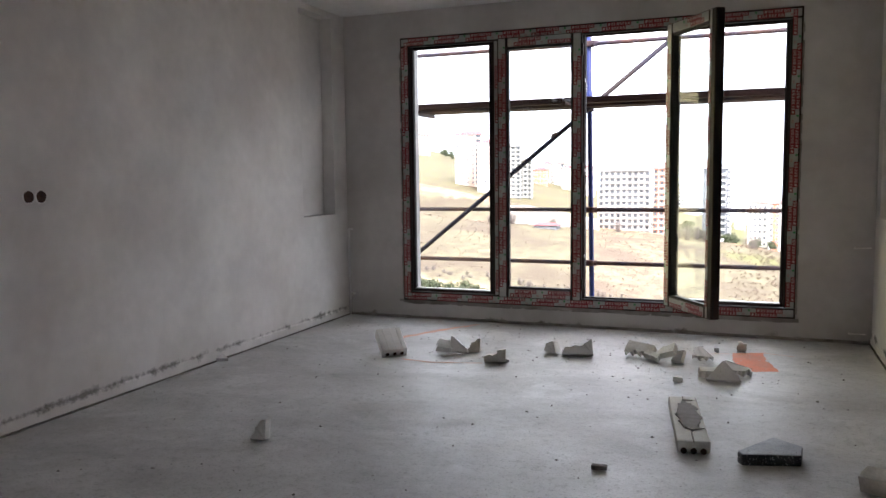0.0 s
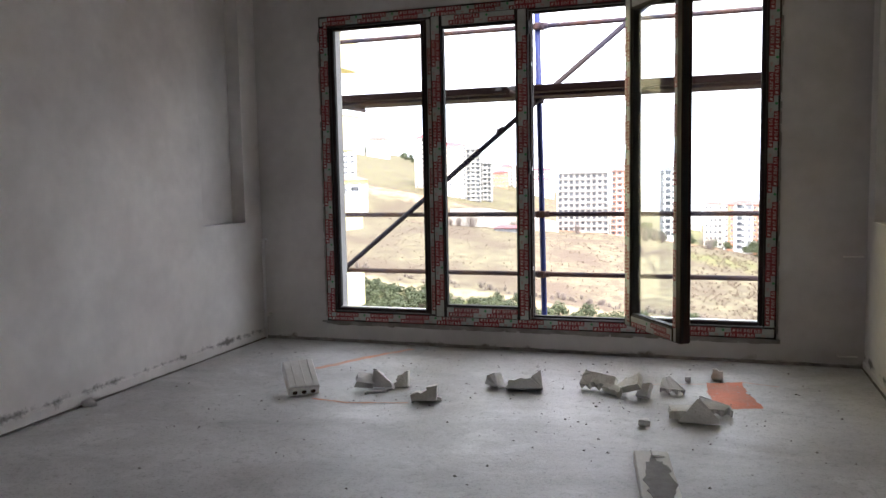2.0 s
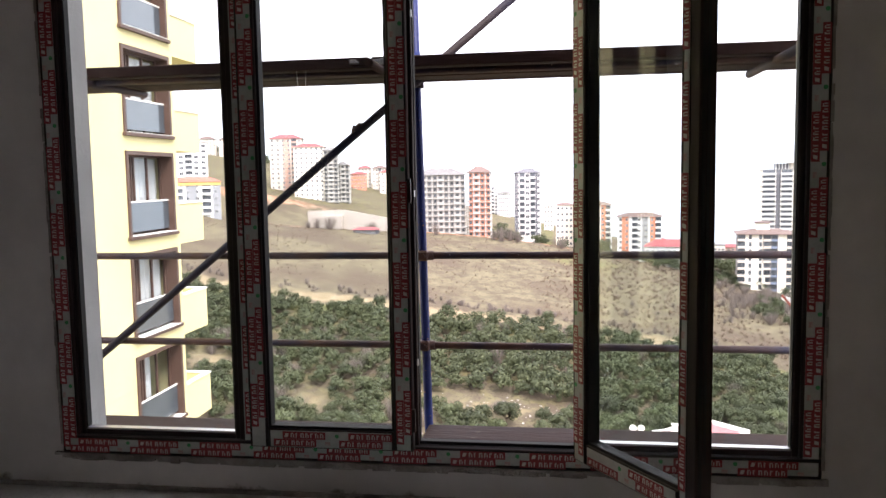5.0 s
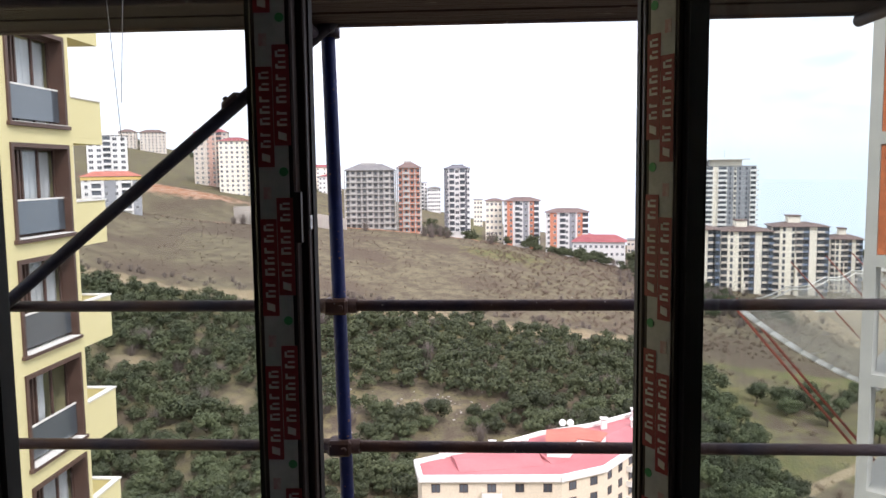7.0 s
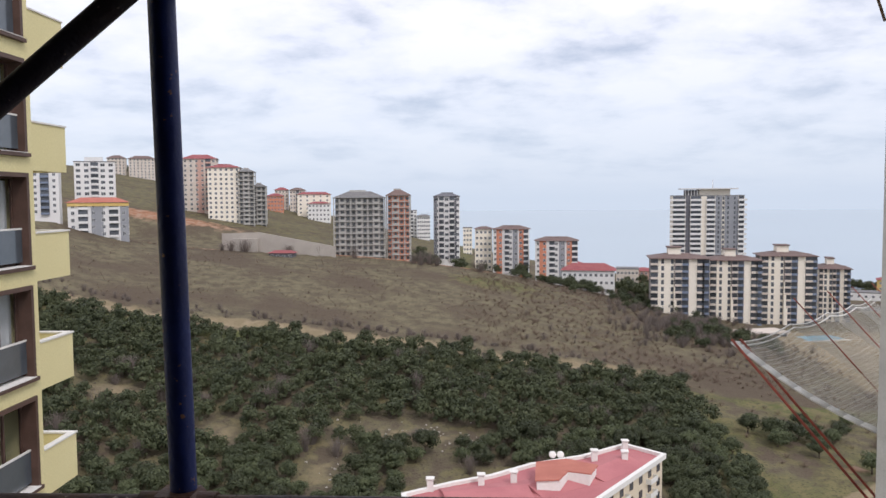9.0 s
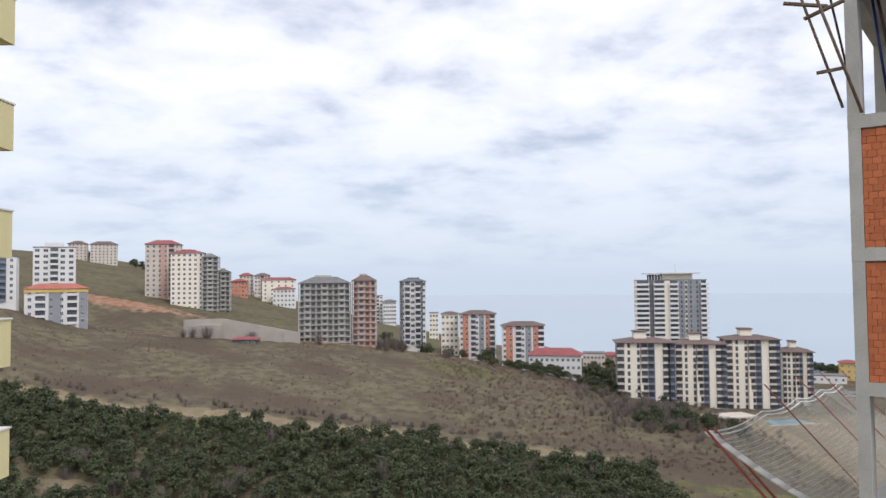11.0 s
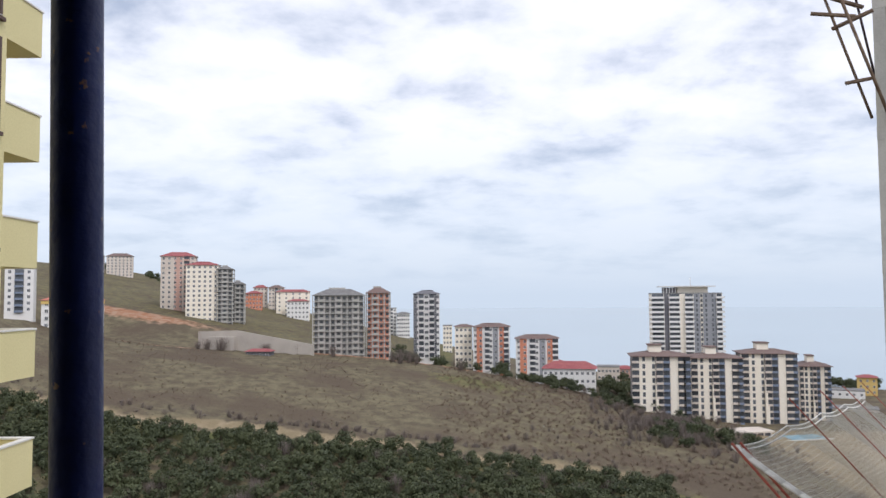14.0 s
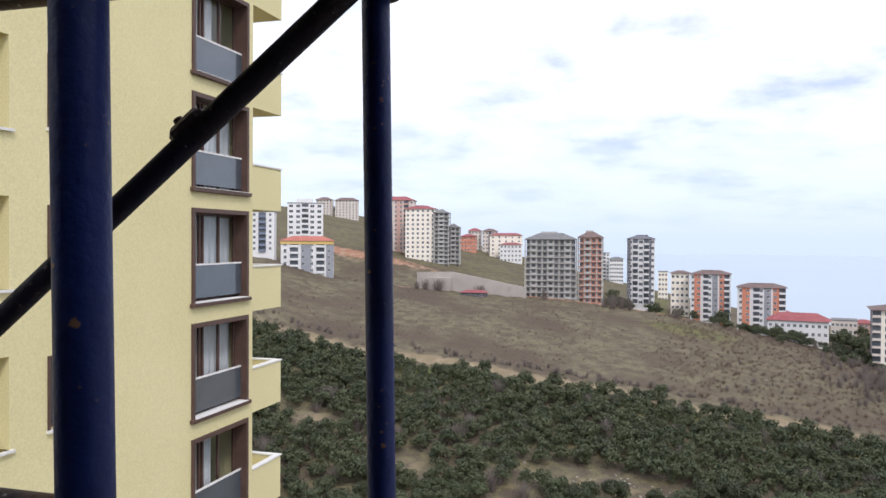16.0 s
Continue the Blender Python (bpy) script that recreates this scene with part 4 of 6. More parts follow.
# crumbs
rg = random.Random(77)
bm = bmesh.new()
for i in range(900):
    if i < 520:
        x, y = rg.gauss(2.5, 0.85), rg.gauss(-1.0, 0.55)
    else:
        x, y = rg.uniform(0.15, 4.3), rg.uniform(-4.8, -0.1)
    if not (0.1 < x < 4.35 and y < -0.06):
        continue
    s = rg.choice((0.002, 0.003, 0.003, 0.004, 0.005, 0.008))
    vs = [bm.verts.new((x + s * math.cos(a) * rg.uniform(0.6, 1.6), y + s * math.sin(a) * rg.uniform(0.6, 1.4), 0.0005)) for a in (0, 1.6, 3.1, 4.7)]
    t = bm.verts.new((x, y, s * rg.uniform(0.6, 1.3)))
    for q in range(4):
        bm.faces.new((vs[q], vs[(q + 1) % 4], t))
tagged(part("crumbs", bm, M_CRUMB), "scattered dark mortar crumbs and grit on the floor", "crumbs", kind="stuff")


# ---------------------------------------------------------------- scaffold outside the window
AX, AY, BX, BY = 2.07, 1.30, 2.07, 0.555
scaffold = thing("scaffold", "blue and rusty steel tube scaffold with a brown deck", "scaffold")


def lattice(ys, zs, x0, x1, solid):
    """A frame with bars in one piece: the cells between the lines ys and zs for which solid(j, k) holds."""
    bm, at = bmesh.new(), {}

    def v(x, j, k):
        if (x, j, k) not in at:
            at[x, j, k] = bm.verts.new((x, ys[j], zs[k]))
        return at[x, j, k]
    cells = {(j, k) for j in range(len(ys) - 1) for k in range(len(zs) - 1) if solid(j, k)}
    for j, k in cells:
        c = ((j, k), (j + 1, k), (j + 1, k + 1), (j, k + 1))
        for x in (x0, x1):
            bm.faces.new([v(x, *q) for q in c])
        for (dj, dk), (p, q) in zip(((0, -1), (1, 0), (0, 1), (-1, 0)), zip(c, c[1:] + c[:1])):
            if (j + dj, k + dk) not in cells:
                bm.faces.new((v(x0, *p), v(x0, *q), v(x1, *q), v(x1, *p)))
    return bm


def tube_part(name, mat, parent, a, b, r, label="", seg=18):
    bm = bmesh.new()
    add_tube(bm, a, b, r, seg)
    return part(name, bm, mat, parent, label)


LEAN = 0.017  # the poles lean towards -x


def lean_x(x, z):
    return x - LEAN * (z - 1.35)


for x, y in ((AX, AY), (BX, BY)):
    po = tube_part("pole", M_BLUE, scaffold, (lean_x(x, -6.0), y, -6.0), (lean_x(x, 6.0), y, 6.0), 0.0256, "chipped dark blue pole", 24)
    tube_part("collar", M_BLUE, po, (lean_x(x, 2.02), y, 2.02), (lean_x(x, 2.14), y, 2.14), 0.029)
for z in (0.956, 0.417, 2.60, -1.05):
    lg = tube_part("ledger", M_RUST, scaffold, (-1.2, AY - 0.012, z), (6.4, AY - 0.012, z), 0.0215, "rusty blue-brown guard tube")
    bm = bmesh.new()
    add_box(bm, AX - 0.045, AX + 0.045, AY - 0.055, AY + 0.03, z - 0.030, z + 0.030, bevel=0.010)
    add_tube(bm, (AX - 0.075, AY - 0.012, z), (AX + 0.075, AY - 0.012, z), 0.028, 14)
    add_tube(bm, (AX + 0.02, AY - 0.075, z), (AX + 0.02, AY - 0.05, z), 0.011, 8)
    part("coupler", bm, M_RUST, lg, "rusty coupler")
tube_part("ledger", M_RUST, scaffold, (-1.2, AY - 0.045, 1.985), (6.4, AY - 0.045, 1.985), 0.0225, "tube under the deck")
tube_part("ledger", M_RUST, scaffold, (-1.2, 0.70, 1.952), (6.4, 0.70, 1.952), 0.015, "tube under the deck")
# the brace climbs at 38 degrees through the outer pole
br = tube_part("brace", M_BRACE, scaffold, (-0.55, 1.243, -0.117), (3.05, 1.243, 2.746), 0.0235, "dark diagonal brace tube")
bm = bmesh.new()
add_box(bm, -0.042, 0.042, -0.024, 0.024, -0.002, 0.034, bevel=0.012)
add_tube(bm, (-0.012, 0, 0.03), (-0.012, 0, 0.044), 0.010, 8)
part("coupler", bm, M_RUST, br, "rusty coupler with a bolt", at=Matrix.Translation((1.725, 1.243, 1.697)) @ Matrix.Rotation(radians(-38.5), 4, "Y"))
bm = bmesh.new()
add_tube(bm, (AX, AY, 1.935), (AX, AY, 1.985), 0.033, 18)
add_box(bm, AX - 0.035, AX + 0.02, 1.225, AY - 0.02, 1.945, 1.985, bevel=0.008)
part("coupler", bm, M_RUST, br, "rusty coupler at the pole")
for k, (y0, y1, z) in enumerate(((0.65, 0.845, 1.972), (0.855, 1.045, 1.975), (1.055, 1.245, 1.972), (0.265, 0.503, -0.11), (0.505, 0.743, -0.108), (0.745, 0.993, -0.11), (0.995, 1.245, -0.11))):
    for x0, x1 in ((-1.2, 2.035), (2.105, 4.2), (4.215, 6.4)) if z < 0 else ((-1.2, 1.93), (1.945, 4.2), (4.215, 6.4)):
        box_part("deck_board", M_PLANK, scaffold, x0, x1, y0, y1, z, z + 0.055, "" if k else "brown timber deck board", bevel=0.004)
for k in range(9):
    x, s, z = 1.80 + rnd.random() * 0.30, rnd.uniform(0.010, 0.030), 1.985 + rnd.random() * 0.012
    box_part("mortar_splash", M_CEMENT, scaffold, x - s, x + s, 0.640, 0.655, z, z + rnd.uniform(0.01, 0.03), "" if k else "dried mortar on the deck edge", bevel=0.003)
for z in (1.965, -0.11):
    for x in (0.4, 2.022, 3.9):
        tube_part("transom", M_RUST, scaffold, (x, 0.27, z - 0.022), (x, 1.235, z - 0.022), 0.021)
bm = bmesh.new(); add_tube(bm, (1.55, 0.66, 1.97), (1.57, 0.67, 1.55), 0.0012, 5); add_tube(bm, (1.60, 0.66, 1.97), (1.575, 0.67, 1.66), 0.0012, 5)
part("tie_wire", bm, M_STEEL, scaffold, "thin hanging tie wire")


# ---------------------------------------------------------------- yellow neighbour
YX, ST = -8.86, 2.885
yellow = thing("apartment_building", "tall yellow rendered apartment building with brown window frames", "building", at=pose(0, 0, 0.08))
WY0, WY1 = 17.08, 19.56   # tall corner windows
SY0, SY1 = 12.35, 13.62   # small windows
RY0, RY1 = 9.3, 11.40     # recessed openings
floors = range(-9, 7)
cuts = [(WY0, WY1, -0.19, 2.09, 0.22), (SY0, SY1, 0.63, 2.0, 0.22), (RY0, RY1, 0.49, 2.17, 1.2)]
zlo, zhi = -0.22 + ST * floors[0] - 20, ST * (floors[-1] + 1) + 2.5
ys = [5.0, RY0, RY1, SY0, SY1, WY0, WY1, 19.94]
zs = sorted([zlo, zhi] + [z + ST * k for c in cuts for z in c[2:4] for k in floors])


def yellow_solid(j, k):
    y, z = (ys[j] + ys[j + 1]) / 2, (zs[k] + zs[k + 1]) / 2
    return not any(c[0] < y < c[1] and c[2] + ST * f < z < c[3] + ST * f for c in cuts for f in floors)


bm = lattice(ys, zs, YX - 0.3, YX, yellow_solid)
part("wall", bm, M_YELLOW, yellow, "smooth yellow render")
box_part("wall", M_YELLOW, yellow, -24, YX - 0.302, 19.66, 19.94, zlo, zhi, "smooth yellow render")
box_part("wall", M_YELLOW, yellow, -24, YX - 0.302, 5.0, 5.25, zlo, zhi)
box_part("roof", M_COPING, yellow, -24.2, YX + 0.25, 4.8, 20.0, zhi, zhi + 0.3)
# one dark sheet behind all windows, its colour painted as room shade
box_part("inner_wall", M_ROOM_SHADE, yellow, YX - 4.0, YX - 3.8, 5.3, 19.5, zlo, zhi, "dark sheet painted as the shade of the rooms behind the windows")


def surround_mesh(w, h, t, proud, depth):
    return lattice([-t, 0.012, w - 0.012, w + t], [-t, 0.012, h - 0.012, h + t], -depth, proud, lambda j, k: j != 1 or k == 2)


h = 2.28
surround = mesh_of("surround", surround_mesh(WY1 - WY0, h, 0.10, 0.05, 0.40), M_BROWN)
bm = bmesh.new(); add_box(bm, -0.05, 0.11, -0.16, WY1 - WY0 + 0.16, -0.10, 0.0, bevel=0.01)
sill_m = mesh_of("sill", bm, M_BROWN)
bm = bmesh.new(); add_box(bm, -0.30, 0.12, -0.0, WY1 - WY0, 0.0, 0.015)
sillcap_m = mesh_of("sill_cap", bm, M_COPING)
ww = WY1 - WY0
bars = [0.0, 0.06, ww * 0.30, ww * 0.30 + 0.06, ww * 0.36, ww * 0.36 + 0.06, ww * 0.66, ww * 0.66 + 0.06, ww - 0.06, ww]
bm = lattice(bars, [0, 0.06, h - 0.06, h], -0.40, -0.33, lambda j, k: j % 2 == 0 or k != 1)
casement_m = mesh_of("casement", bm, M_BROWN)
bm = bmesh.new(); add_box(bm, -0.37, -0.36, 0.0, ww, 0.0, h)
wpane_m = mesh_of("pane", bm, pane_material("tinted_glass", (0.88, 0.90, 0.91), 0.02))
bm = bmesh.new(); add_box(bm, -0.16, -0.13, 0.02, ww - 0.02, 0.10, 0.93)
guard_m = mesh_of("guard", bm, M_GUARD)
bm = bmesh.new(); add_box(bm, -0.17, -0.12, 0.0, ww, 0.93, 0.975)
rail_m = mesh_of("guard_rail", bm, M_COPING)


def curtain_mesh(y0, y1, z0, z1):
    bm = bmesh.new()
    n = 26
    rows = []
    for i in range(n + 1):
        y = y0 + (y1 - y0) * i / n
        x = -0.47 + 0.03 * math.sin(i * 1.9)
        rows.append((bm.verts.new((x, y, z0)), bm.verts.new((x, y, z1))))
    for a, b in zip(rows, rows[1:]):
        bm.faces.new((a[0], b[0], b[1], a[1]))
    return mesh_of("curtain", bm, M_CURTAIN)


curtain_full, curtain_side = curtain_mesh(0.05, ww - 0.05, 0.05, h - 0.1), curtain_mesh(ww * 0.05, ww * 0.62, 0.05, h - 0.1)
sw, sh = SY1 - SY0, 1.37
small_sur = mesh_of("surround", surround_mesh(sw, sh, 0.05, 0.03, 0.06), M_BROWN)
bm = lattice([0, 0.055, sw * 0.5 - 0.03, sw * 0.5 + 0.025, sw - 0.055, sw], [0, 0.055, sh - 0.055, sh], -0.2, -0.14, lambda j, k: j % 2 == 0 or k != 1)
small_case = mesh_of("casement", bm, M_BROWN)
bm = bmesh.new(); add_box(bm, -0.18, -0.17, 0, sw, 0, sh)
small_pane = mesh_of("pane", bm, M_WINGLASS)
bm = bmesh.new(); add_box(bm, -0.05, 0.08, -0.08, sw + 0.08, -0.06, 0.0)
small_sill = mesh_of("sill", bm, M_COPING)
bm = bmesh.new()
rw = RY1 - RY0
add_box(bm, -1.5, -1.2, -0.4, rw + 0.3, -0.6, 2.4)
add_box(bm, -1.2, -0.3, -0.3, 0.0, -0.3, 2.2); add_box(bm, -1.2, -0.3, rw, rw + 0.25, -0.3, 2.2)
add_box(bm, -1.2, -0.3, -0.3, rw + 0.25, 1.68, 2.0); add_box(bm, -1.2, -0.3, -0.3, rw + 0.25, -0.3, 0.0)
recess_m = mesh_of("loggia", bm, M_YELLOW)
bm = bmesh.new(); add_box(bm, -0.32, 0.07, -0.05, rw + 0.07, -0.05, 0.0)
recess_sill = mesh_of("sill", bm, M_COPING)
# corner balcony: slab, parapet, coping
BL, BW = 1.68, 1.5
bm = bmesh.new(); add_box(bm, -BW, 0, 0, BL, 0, 0.16)
bal_slab = mesh_of("slab", bm, M_YELLOW)
bm = bmesh.new()
add_box(bm, -0.13, 0, 0, BL, 0.161, 1.245); add_box(bm, -BW, -0.13, BL - 0.13, BL, 0.161, 1.245)
bal_par = mesh_of("parapet", bm, M_YELLOW)
bm = bmesh.new()
add_box(bm, -0.16, 0.03, 0, BL + 0.03, 1.246, 1.29); add_box(bm, -BW, -0.16, BL - 0.16, BL + 0.03, 1.246, 1.29)
bal_cop = mesh_of("coping", bm, M_COPING)
for k in floors:
    z = ST * k
    win = part("window", casement_m, None, yellow, "tall brown-framed window with a grey glass guard" if k == 0 else "", at=pose(YX, WY0, -0.19 + z))
    for nm, me in (("surround", surround), ("sill", sill_m), ("sill_cap", sillcap_m), ("guard", guard_m), ("guard_rail", rail_m)):
        part(nm, me, None, win)
    part("pane", wpane_m, None, win).visible_shadow = False
    part("curtain", curtain_full if k % 4 != 2 else curtain_side, None, win)
    win = part("window", small_case, None, yellow, at=pose(YX, SY0, 0.63 + z))
    for nm, me in (("surround", small_sur), ("sill", small_sill), ("pane", small_pane)):
        part(nm, me, None, win)
    lo = part("loggia", recess_m, None, yellow, at=pose(YX, RY0, 0.49 + z))
    part("sill", recess_sill, None, lo)
    ba = part("balcony", bal_slab, None, yellow, "solid yellow corner balcony with pale coping" if k == 0 else "", at=pose(YX, 19.942, -0.625 + z))
    part("parapet", bal_par, None, ba)
    part("coping", bal_cop, None, ba)


# ---------------------------------------------------------------- brick shell of the neighbour under construction
SHELL_TURN = -36
shell = thing("building_shell", "unfinished concrete and red hollow brick building shell", "building", at=pose(11.27, 17.02, 0, 0, 0, SHELL_TURN))
SL = 2.79  # storey
LEN, DEEP = 9.0, 9.0
tops = {k: -0.58 + SL * k for k in range(-5, 5)}
for k, z in tops.items():
    box_part("edge_beam", M_CONC, shell, 0, LEN, 0, 0.30, z - 0.28, z, "raw concrete edge beam" if k == 0 else "")
    box_part("edge_beam", M_CONC, shell, 0, 0.30, 0.301, DEEP, z - 0.28, z)
    box_part("floor_slab", M_CONC, shell, 0.301, LEN, 0.301, DEEP, z - 0.14, z - 0.002)
    for x in (0.0, 1.62, 4.4, 7.4):
        for y in (0.0, 4.2, 8.4):
            if y == 0.0 and k in (0, 1) and x not in (0.0, 4.4):
                continue
            w, d = (0.25, 0.62) if y == 0.0 else (0.55, 0.30)
            if y == 4.2 and x == 1.62:
                w, d = 1.0, 0.3
            inset = 0.004 if y == 0.0 else 0.05
            bm = bmesh.new()
            add_box(bm, x + (0.004 if x == 0 else 0), x + w, y + inset, y + d, z + 0.001, z + SL - 0.281)
            part("column", bm, M_CONC, shell, "raw concrete column" if (k, x, y) == (0, 0.0, 0.0) else "")
BW_, BH_ = 0.185, 0.145
bm = bmesh.new(); add_box(bm, 0.004, BW_ - 0.004, 0, 0.09, 0.004, BH_ - 0.004)
brick_a = mesh_of("brick", bm, M_BRICK)
bm = bmesh.new(); add_box(bm, 0.004, BW_ * 1.42 - 0.004, 0, 0.09, 0.004, BH_ - 0.004)
brick_b = mesh_of("brick", bm, M_BRICK)
bm = bmesh.new(); add_box(bm, 0.004, BW_ / 2 - 0.004, 0, 0.09, 0.004, BH_ - 0.004)
brick_c = mesh_of("brick", bm, M_BRICK)
rg = random.Random(12)
for k in (0, 1):
    z0 = tops[k]
    wall = box_part("wall", M_BRICKJOINT, shell, 0.256, 4.39, 0.055, 0.20, z0, z0 + SL - 0.285, "hollow red brick infill wall")
    rows = int((SL - 0.285) / BH_)
    for r in range(rows):
        x = 0.256
        while x < 3.3:
            me = brick_c if r % 2 and x < 0.26 else brick_b if rg.random() < 0.15 else brick_a
            wd = BW_ * (0.5 if me is brick_c else 1.42 if me is brick_b else 1)
            part("brick", me, None, wall, at=Matrix.Translation((x, 0.035 + rg.uniform(-0.006, 0.008), z0 + 0.004 + r * BH_ + rg.uniform(-0.004, 0.004))))
            x += wd
# started brick wall on the open storey above
z0 = tops[2]
wall = box_part("wall", M_BRICKJOINT, shell, 0.95, 3.0, 1.12, 1.24, z0, z0 + 0.50, "stacked loose red bricks")
for r in range(11):
    for c in range(12):
        x = 0.72 + c * BW_ + (0.1 if r % 2 else 0)
        if r > 5 + c * 0.8:
            continue
        part("brick", brick_a, None, wall, at=Matrix.Translation((x, 1.03 + rg.uniform(-0.02, 0.02), z0 + 0.003 + r * BH_)))
# slanting props and timbers of the formwork above the corner
z2 = tops[2]
for a, b, r, m in (((-0.12, 0.3, z2 + 0.25), (-1.05, 0.1, z2 + 3.4), 0.030, M_TIMBER), ((0.30, -0.10, z2 + 0.02), (-0.75, -0.5, z2 + 3.5), 0.034, M_TIMBER),
                   ((-0.05, 0.9, z2 + 0.9), (-0.5, 0.6, z2 + 3.6), 0.026, M_RUST), ((0.72, 0.9, z2), (0.48, 0.5, z2 + 2.55), 0.030, M_BLUE), ((0.95, 1.0, z2), (0.58, 0.4, z2 + 2.6), 0.034, M_RUST), ((2.05, 0.3, z2 + 0.4), (1.85, 0.3, z2 + 2.6), 0.034, M_BLUE)):
    tube_part("prop", m, shell, a, b, r, "", 10)
for m_, s in ((pose(-0.75, 0.0, z2 + 2.55, 0, 12, 14), 0.45), (pose(-0.35, -0.2, z2 + 2.30, 0, -14, -8), 0.42), (pose(-0.30, 0.1, z2 + 1.05, 0, -4, 4), 0.28), (pose(-0.55, 0.2, z2 + 2.85, 0, 20, 30), 0.4)):
    bm = bmesh.new(); add_box(bm, -s, s, -0.05, 0.05, -0.03, 0.03, bevel=0.004)
    part("timber", bm, M_TIMBER, shell, at=m_)

# catch net on red struts, hung out from the shell
net = thing("safety_net", "white cord safety net on red steel struts", "net")


def net_point(u, v):
    """u: along the building, v: from the outer edge to the wall."""
    o = Vector((9.25, 20.5, -2.25)).lerp(Vector((24.5, 44.5, -4.2)), u)
    i = Vector((12.6, 18.8, -4.3)).lerp(Vector((30.5, 43.0, -8.4)), u)
    p = o.lerp(i, v)
    sag = 0.16 * math.sin(math.pi * ((u * 4) % 1.0)) * (1 - v)
    p.z -= sag + 0.22 * math.sin(math.pi * v)
    return p


cords = bmesh.new()


def cord(points, w):
    prev = None
    for p in points:
        q = (cords.verts.new(p + Vector((0, 0, w))), cords.verts.new(p - Vector((0, 0, w))), cords.verts.new(p + Vector((w, -w, 0))), cords.verts.new(p - Vector((w, -w, 0))))
        if prev:
            cords.faces.new((prev[0], q[0], q[1], prev[1])); cords.faces.new((prev[2], q[2], q[3], prev[3]))
        prev = q


for i in range(181):
    cord([net_point(i / 180, j / 6) for j in range(7)], 0.0065)
for j in range(31):
    cord([net_point(i / 48, j / 30) for i in range(49)], 0.0055)
part("mesh", cords, M_NET, net, "sagging white cord mesh")
for v in (0.0, 0.03):
    bm = bmesh.new()
    pts = [net_point(i / 40, v) for i in range(41)]
    for a, b in zip(pts, pts[1:]):
        add_tube(bm, a, b, 0.022, 6)
    part("edge_rope", bm, M_NET, net)
bm = bmesh.new()
pts = [net_point(0, v / 10) for v in range(11)]
for d in (0, 0.07, 0.15):
    for a, b in zip(pts, pts[1:]):
        add_tube(bm, a + Vector((d, d, 0)), b + Vector((d, d, 0)), 0.034, 6)
part("edge_rope", bm, M_NET, net)
for u in (0.0, 0.03, 0.27, 0.50, 0.74, 1.0):
    tip = net_point(u, 0) + Vector((0, 0, 0.08 if u in (0.0, 0.03) else 0.9))
    foot = tip + Vector((3.15, -2.0, -4.1)) * (1.0 if u < 0.1 else 1.15)
    tube_part("strut", M_REDTUBE, net, tip, foot, 0.036 if u < 0.1 else 0.022, "", 10)


# ---------------------------------------------------------------- hillside and sea
NEAR = (-47.31, -22.83, 20.04, -8.22, -17.14, -3.45, -4.39, -18.6, 7.8, -2.55, 27.98, 15.87, -8.77, -1.58)
FAR = (-41.58, -34.25, 2.16, 6.46, -5.88, -4.96, 3.35)


def smooth(a, b, x):
    t = np.clip((x - a) / (b - a), 0, 1)
    return t * t * (3 - 2 * t)


def height(x, y):
    """The hillside: a slope that rises away from the valley and falls towards the sea."""
    x, y = np.asarray(x, float), np.asarray(y, float)
    u, v = np.clip(x, -190, 150) / 200, (np.clip(y, 145, 460) - 280) / 150
    terms = (1, u, v, u * u, u * v, v * v, u ** 3, u * u * v, u * v * v, v ** 3, u ** 4, u ** 3 * v, u * u * v * v, v ** 4)
    near = sum(c * t for c, t in zip(NEAR, terms)) + np.maximum(-190 - x, 0) * 0.05
    u2, v2 = np.clip(x, -420, 260) / 200, (np.clip(y, 380, 900) - 500) / 200
    far = sum(c * t for c, t in zip(FAR, (1, u2, v2, u2 * u2, u2 * v2, v2 * v2, u2 ** 3)))
    k = smooth(400, 470, y)
    z = near * (1 - k) + far * k
    z = np.maximum(z, -72 + 0 * x)
    z = z - 14 * smooth(760, 900, y + np.minimum(x, 0) * 0.5 + np.maximum(x - 100, 0) * 0.7)
    return z


def track_y(x):
    """The line of the dirt track between the orchard and the field."""
    return 262 - 0.00075 * (x + 20) ** 2 - 0.05 * x


